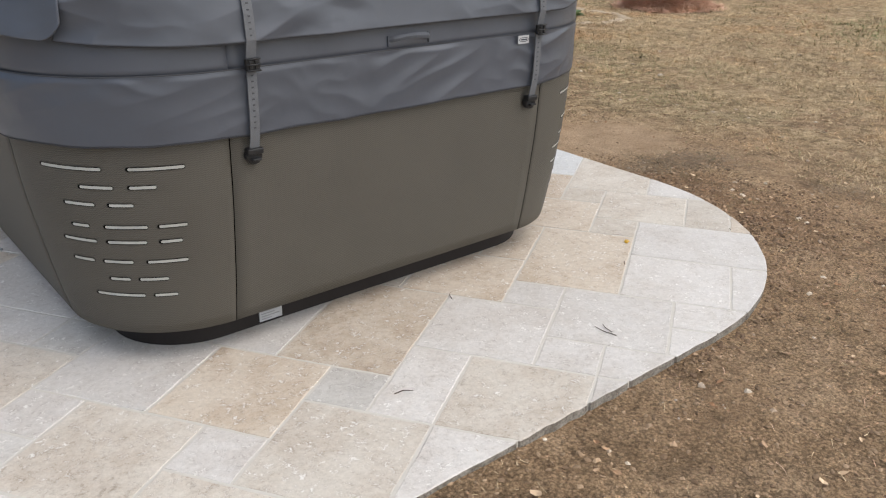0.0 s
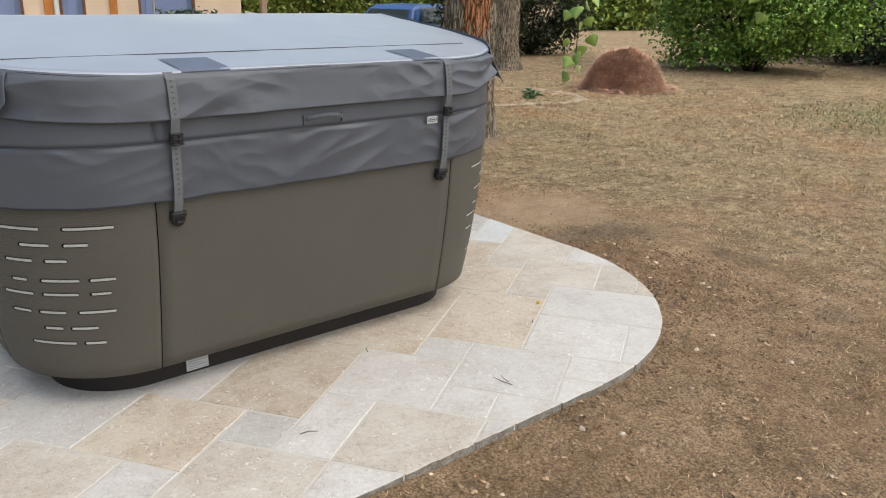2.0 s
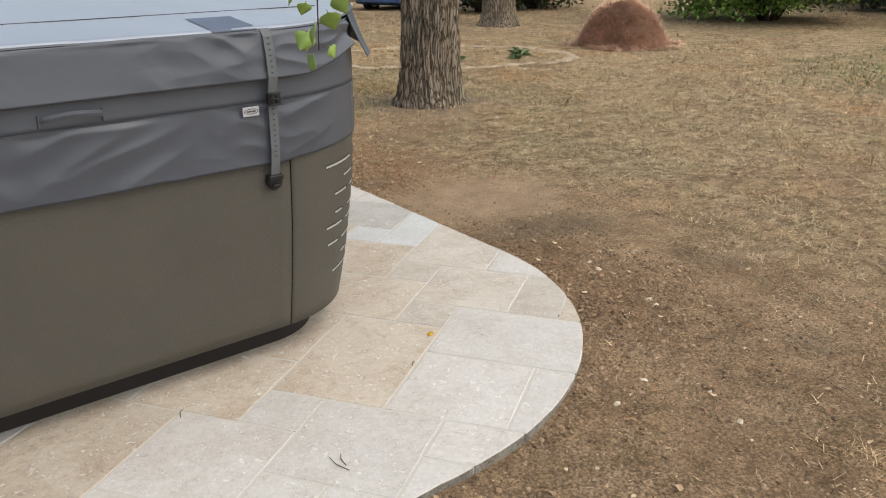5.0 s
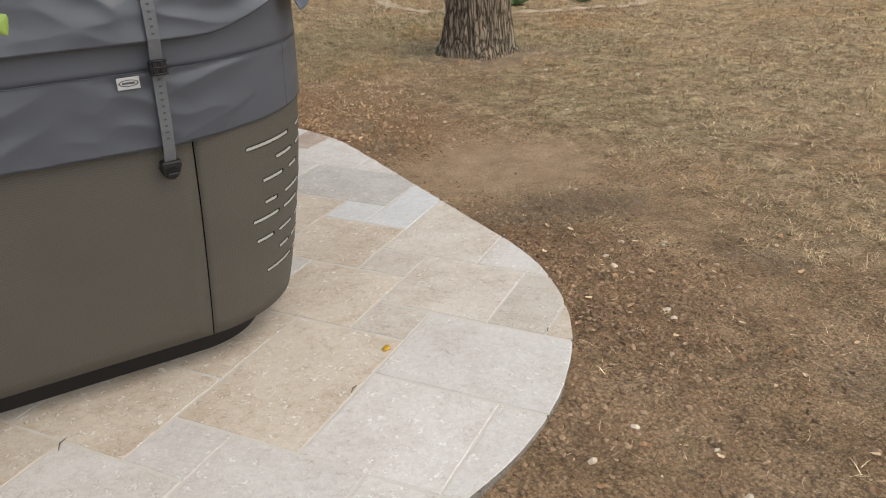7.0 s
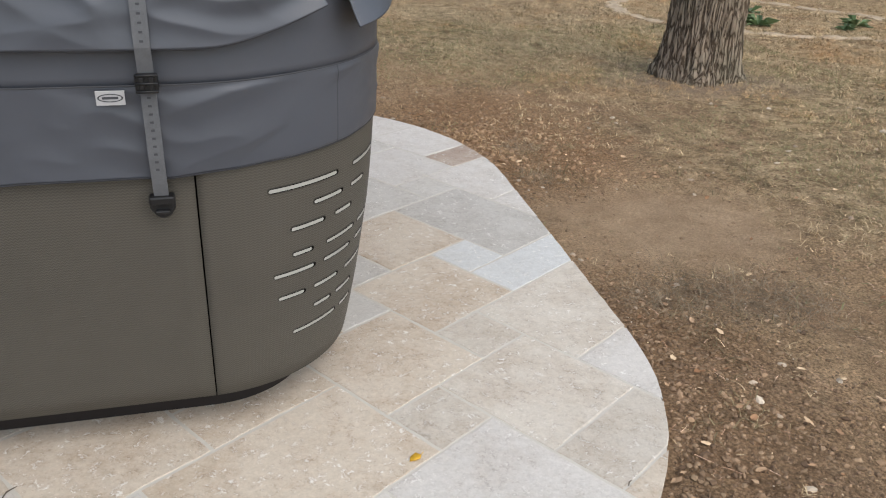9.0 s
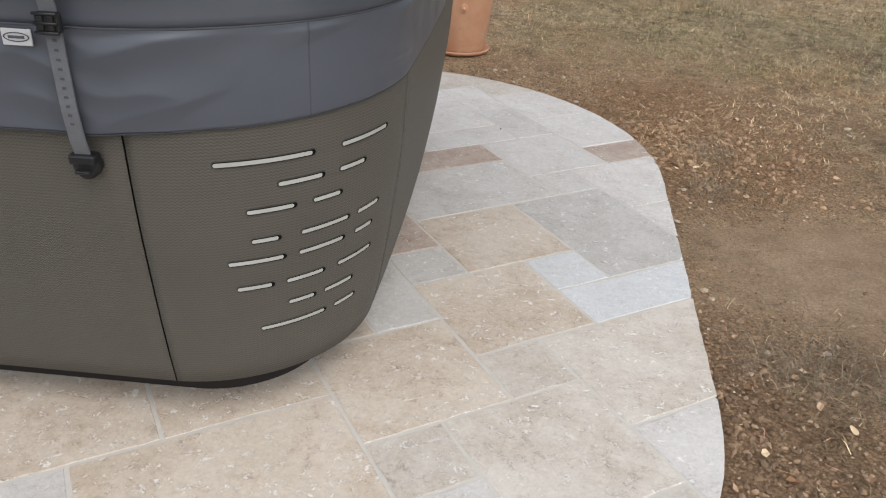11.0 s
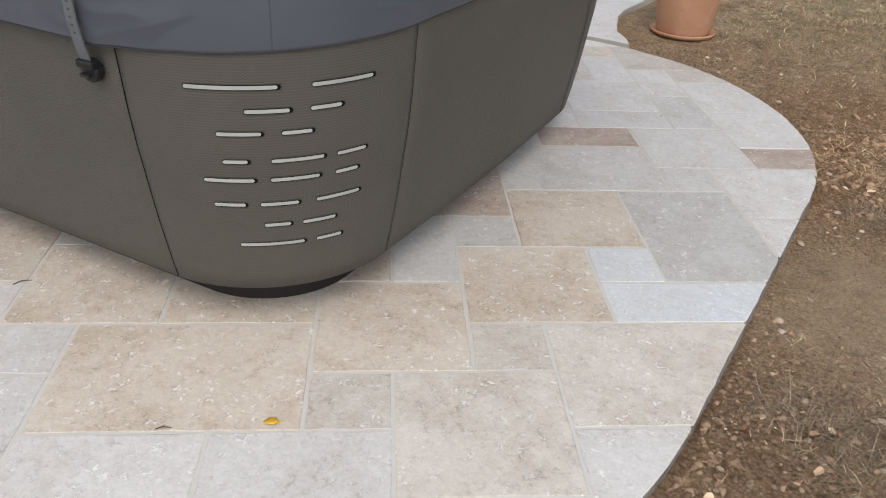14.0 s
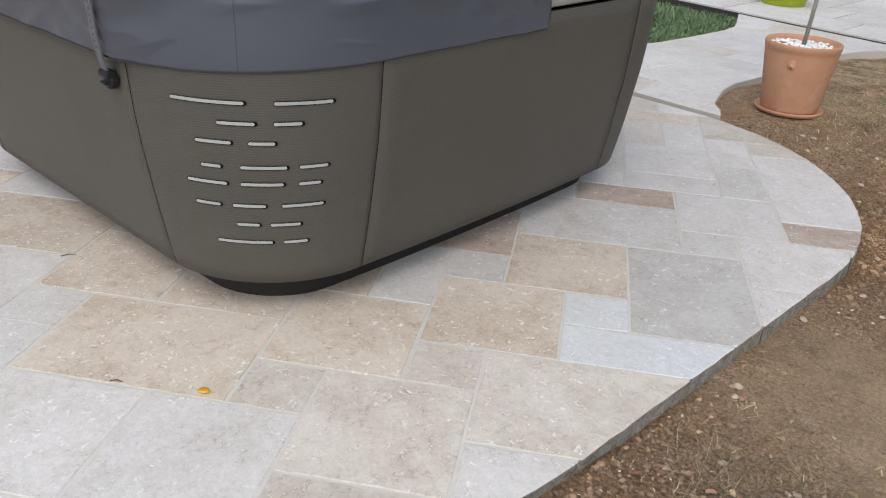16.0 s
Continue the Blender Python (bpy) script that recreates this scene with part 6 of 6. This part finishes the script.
# columns, rows, width, depth and kind of stone of the slabs whose joints are known
TILES = """16 0 3 2 b,19 0 1 1 c,19 1 2 2 b,21 2 2 2 b,21 1 1 1 c,22 0 3 2 c,20 -1 2 2 c,18 -3 2 3 w,16 -2 2 2 w,14 -1 2 2 w,15 1 1 1 w,15 -3 1 2 w,16 -4 2 2 w,
13 0 1 1 w,13 -2 1 2 w,11 0 2 2 c,13 1 2 2 w,11 2 2 1 w,11 3 1 1 g,12 3 3 2 b,10 4 2 2 b,9 2 2 2 c,9 0 2 2 w,10 6 2 2 w,11 8 1 1 g,11 9 1 2 w,9 8 2 2 c,9 7 1 1 w,
7 7 2 2 g,8 5 2 2 c,9 4 1 1 w,8 3 1 2 c,6 5 2 2 w,6 3 2 2 c,12 9 2 3 w,15 2 2 2 b,17 2 2 1 b,21 4 1 1 g,20 5 2 2 r,20 3 1 2 g,19 3 1 2 b,22 4 2 2 b,24 3 2 3 g,23 3 1 1 u,23 2 3 1 u,
22 6 3 2 g,23 8 2 1 r,22 8 1 2 w,25 6 1 1 g,25 7 2 2 w,26 5 2 2 w,26 3 2 2 w,27 7 2 1 r,26 9 1 2 g,27 8 2 2 w,27 10 2 2 w,24 10 2 2 w,24 9 2 1 w,23 9 1 1 w,22 10 2 2 c,
26 11 2 2 w,25 12 1 2 w,24 12 1 2 c,26 13 2 2 c,22 -2 2 2 w,24 0 1 2 w,14 5 1 1 g,15 4 2 2 c,17 3 2 2 b,17 0 0 0 w"""


def clip(poly, outline):
    """The part of a polygon inside a convex outline (both run against the clock)."""
    for k in range(len(outline)):
        (ax, ay), (bx, by) = outline[k], outline[(k + 1) % len(outline)]
        side = lambda p: (bx - ax) * (p[1] - ay) - (by - ay) * (p[0] - ax)
        res = []
        for m in range(len(poly)):
            p, q = poly[m], poly[(m + 1) % len(poly)]
            sp, sq = side(p), side(q)
            if sp >= 0:
                res.append(p)
            if sp * sq < 0:
                t = sp / (sp - sq)
                res.append((p[0] + (q[0] - p[0]) * t, p[1] + (q[1] - p[1]) * t))
        poly = res
        if len(poly) < 3:
            return []
    return poly


def slab(poly, z0, z1, name, material, parent, rnd):
    """A stone slab with slightly worn, uneven edges."""
    pts = []
    n = len(poly)
    for k in range(n):
        p, q = poly[k], poly[(k + 1) % n]
        length = math.hypot(q[0] - p[0], q[1] - p[1])
        parts = max(1, int(length / 0.035))
        for m in range(parts):
            t = m / parts
            pts.append((p[0] + (q[0] - p[0]) * t, p[1] + (q[1] - p[1]) * t))
    cx, cy = sum(p[0] for p in pts) / len(pts), sum(p[1] for p in pts) / len(pts)
    tx, ty = rnd.uniform(-0.0015, 0.0015), rnd.uniform(-0.0015, 0.0015)
    lift = rnd.uniform(-0.0004, 0.0008)
    verts, m = [], len(pts)
    for x, y in pts:
        d = math.hypot(x - cx, y - cy) + 1e-6
        e = rnd.uniform(-0.0006, 0.0022) + (rnd.uniform(0, 0.004) if pad_distance(x, y) > -0.004 else 0)
        verts.append((x - (x - cx) / d * e, y - (y - cy) / d * e, z0))
    for x, y, _ in list(verts):
        verts.append((x, y, z1 - 0.0022 + lift))
    for x, y, _ in verts[:m]:
        d = math.hypot(x - cx, y - cy) + 1e-6
        e = rnd.uniform(0.002, 0.0055)
        verts.append((x - (x - cx) / d * e, y - (y - cy) / d * e, z1 + lift + tx * (x - cx) + ty * (y - cy)))
    faces = [(k, (k + 1) % m, m + (k + 1) % m, m + k) for k in range(m)] + [(m + k, m + (k + 1) % m, 2 * m + (k + 1) % m, 2 * m + k) for k in range(m)]
    faces.append(tuple(range(2 * m, 3 * m)))
    me = mesh_of(name, verts, faces, [material, M_SAWN])
    for f in me.polygons[:m]:
        f.material_index = 1
    return child(new(name, me), parent)


def outline_block(name, outline, z0, z1, material, lower=None):
    n = len(outline)
    verts = [(x, y, z0) for x, y in outline] + [(x, y, z1) for x, y in outline]
    faces = [(k, (k + 1) % n, n + (k + 1) % n, n + k) for k in range(n)] + [tuple(range(n, 2 * n)), tuple(range(n))[::-1]]
    return new(name, mesh_of(name, verts, faces, material))


def ragged_edge(outline, z0, z1):
    """The rough concrete bed under the slabs: a wall of small uneven facets round an outline."""
    pts = []
    for (ax, ay), (bx, by) in zip(outline, outline[1:] + outline[:1]):
        n = max(1, int(math.hypot(bx - ax, by - ay) / 0.022))
        pts += [(ax + (bx - ax) * k / n, ay + (by - ay) * k / n) for k in range(n)]
    cx, cy = sum(p[0] for p in pts) / len(pts), sum(p[1] for p in pts) / len(pts)
    verts, m, rows = [], len(pts), 7
    for j in range(rows):
        z = z0 + (z1 - z0) * j / (rows - 1)
        for x, y in pts:
            d = math.hypot(x - cx, y - cy)
            e = 0.004 + 0.006 * fbm(x * 9, y * 9, z * 9, 4) + 0.004 * fbm(x * 40, y * 40, z * 40, 2)
            verts.append((x - (x - cx) / d * e, y - (y - cy) / d * e, z + (0.004 * fbm(x * 14, y * 14, 2.0, 3) if j == rows - 1 else 0.0)))
    faces = [(j * m + k, j * m + (k + 1) % m, (j + 1) * m + (k + 1) % m, (j + 1) * m + k) for j in range(rows - 1) for k in range(m)]
    faces.append(tuple(range((rows - 1) * m, rows * m)))
    return mesh_of("edge", verts, faces, M_CONCRETE)


def build_paving():
    rnd = random.Random(5)
    pad = tagged(outline_block("pavement", pad_outline(0.0065), -0.12, PAD_TOP - 0.0014, [M_GROUT]), "cream travertine paving with rounded corners and pale joints", "pavement", kind="structure")
    child(new("edge", ragged_edge(pad_outline(0.004), -0.12, PAD_TOP - 0.030)), pad, "rough grey concrete edge")
    used = {}
    items = []
    for row in TILES.replace("\n", "").split(","):
        i, j, w, d, kind = row.split()
        i, j, w, d = int(i), int(j), int(w), int(d)
        cells = [(i + a, j + b) for a in range(w) for b in range(d)]
        if not cells or any(c in used for c in cells):
            continue
        used.update(dict.fromkeys(cells, 1))
        items.append((i, j, w, d, kind))
    sizes = [(3, 2), (2, 3), (2, 2), (2, 2), (1, 2), (2, 1), (1, 1)]
    for i in range(-8, 32):
        for j in range(-6, 22):
            if (i, j) in used:
                continue
            order = sizes[:6]
            rnd.shuffle(order)
            for w, d in order + [(1, 1)]:
                cells = [(i + a, j + b) for a in range(w) for b in range(d)]
                if all(c not in used for c in cells):
                    used.update(dict.fromkeys(cells, 1))
                    items.append((i, j, w, d, rnd.choice("wwwcgb")))
                    break
    outline = pad_outline(0.0)
    turn = radians(TUB_TURN)
    for i, j, w, d, kind in items:
        poly = []
        g = JOINT / 2 / PITCH
        for a, b in ((i + g, j + g), (i + w - g, j + g), (i + w - g, j + d - g), (i + g, j + d - g)):
            poly.append(tile_place(a, b))
        local = [((x - TUB_AT[0]) * math.cos(turn) + (y - TUB_AT[1]) * math.sin(turn), (y - TUB_AT[1]) * math.cos(turn) - (x - TUB_AT[0]) * math.sin(turn)) for x, y in poly]
        if all(abs(x) < 0.85 and abs(y) < 0.85 for x, y in local):
            continue
        poly = clip(poly, outline)
        if len(poly) < 3:
            continue
        area = 0.5 * abs(sum(p[0] * q[1] - q[0] * p[1] for p, q in zip(poly, poly[1:] + poly[:1])))
        if area < 0.0002:
            continue
        slab(poly, PAD_TOP - 0.075, PAD_TOP, "slab", STONE[kind], pad, rnd)
    return pad


build_paving()
build_path()
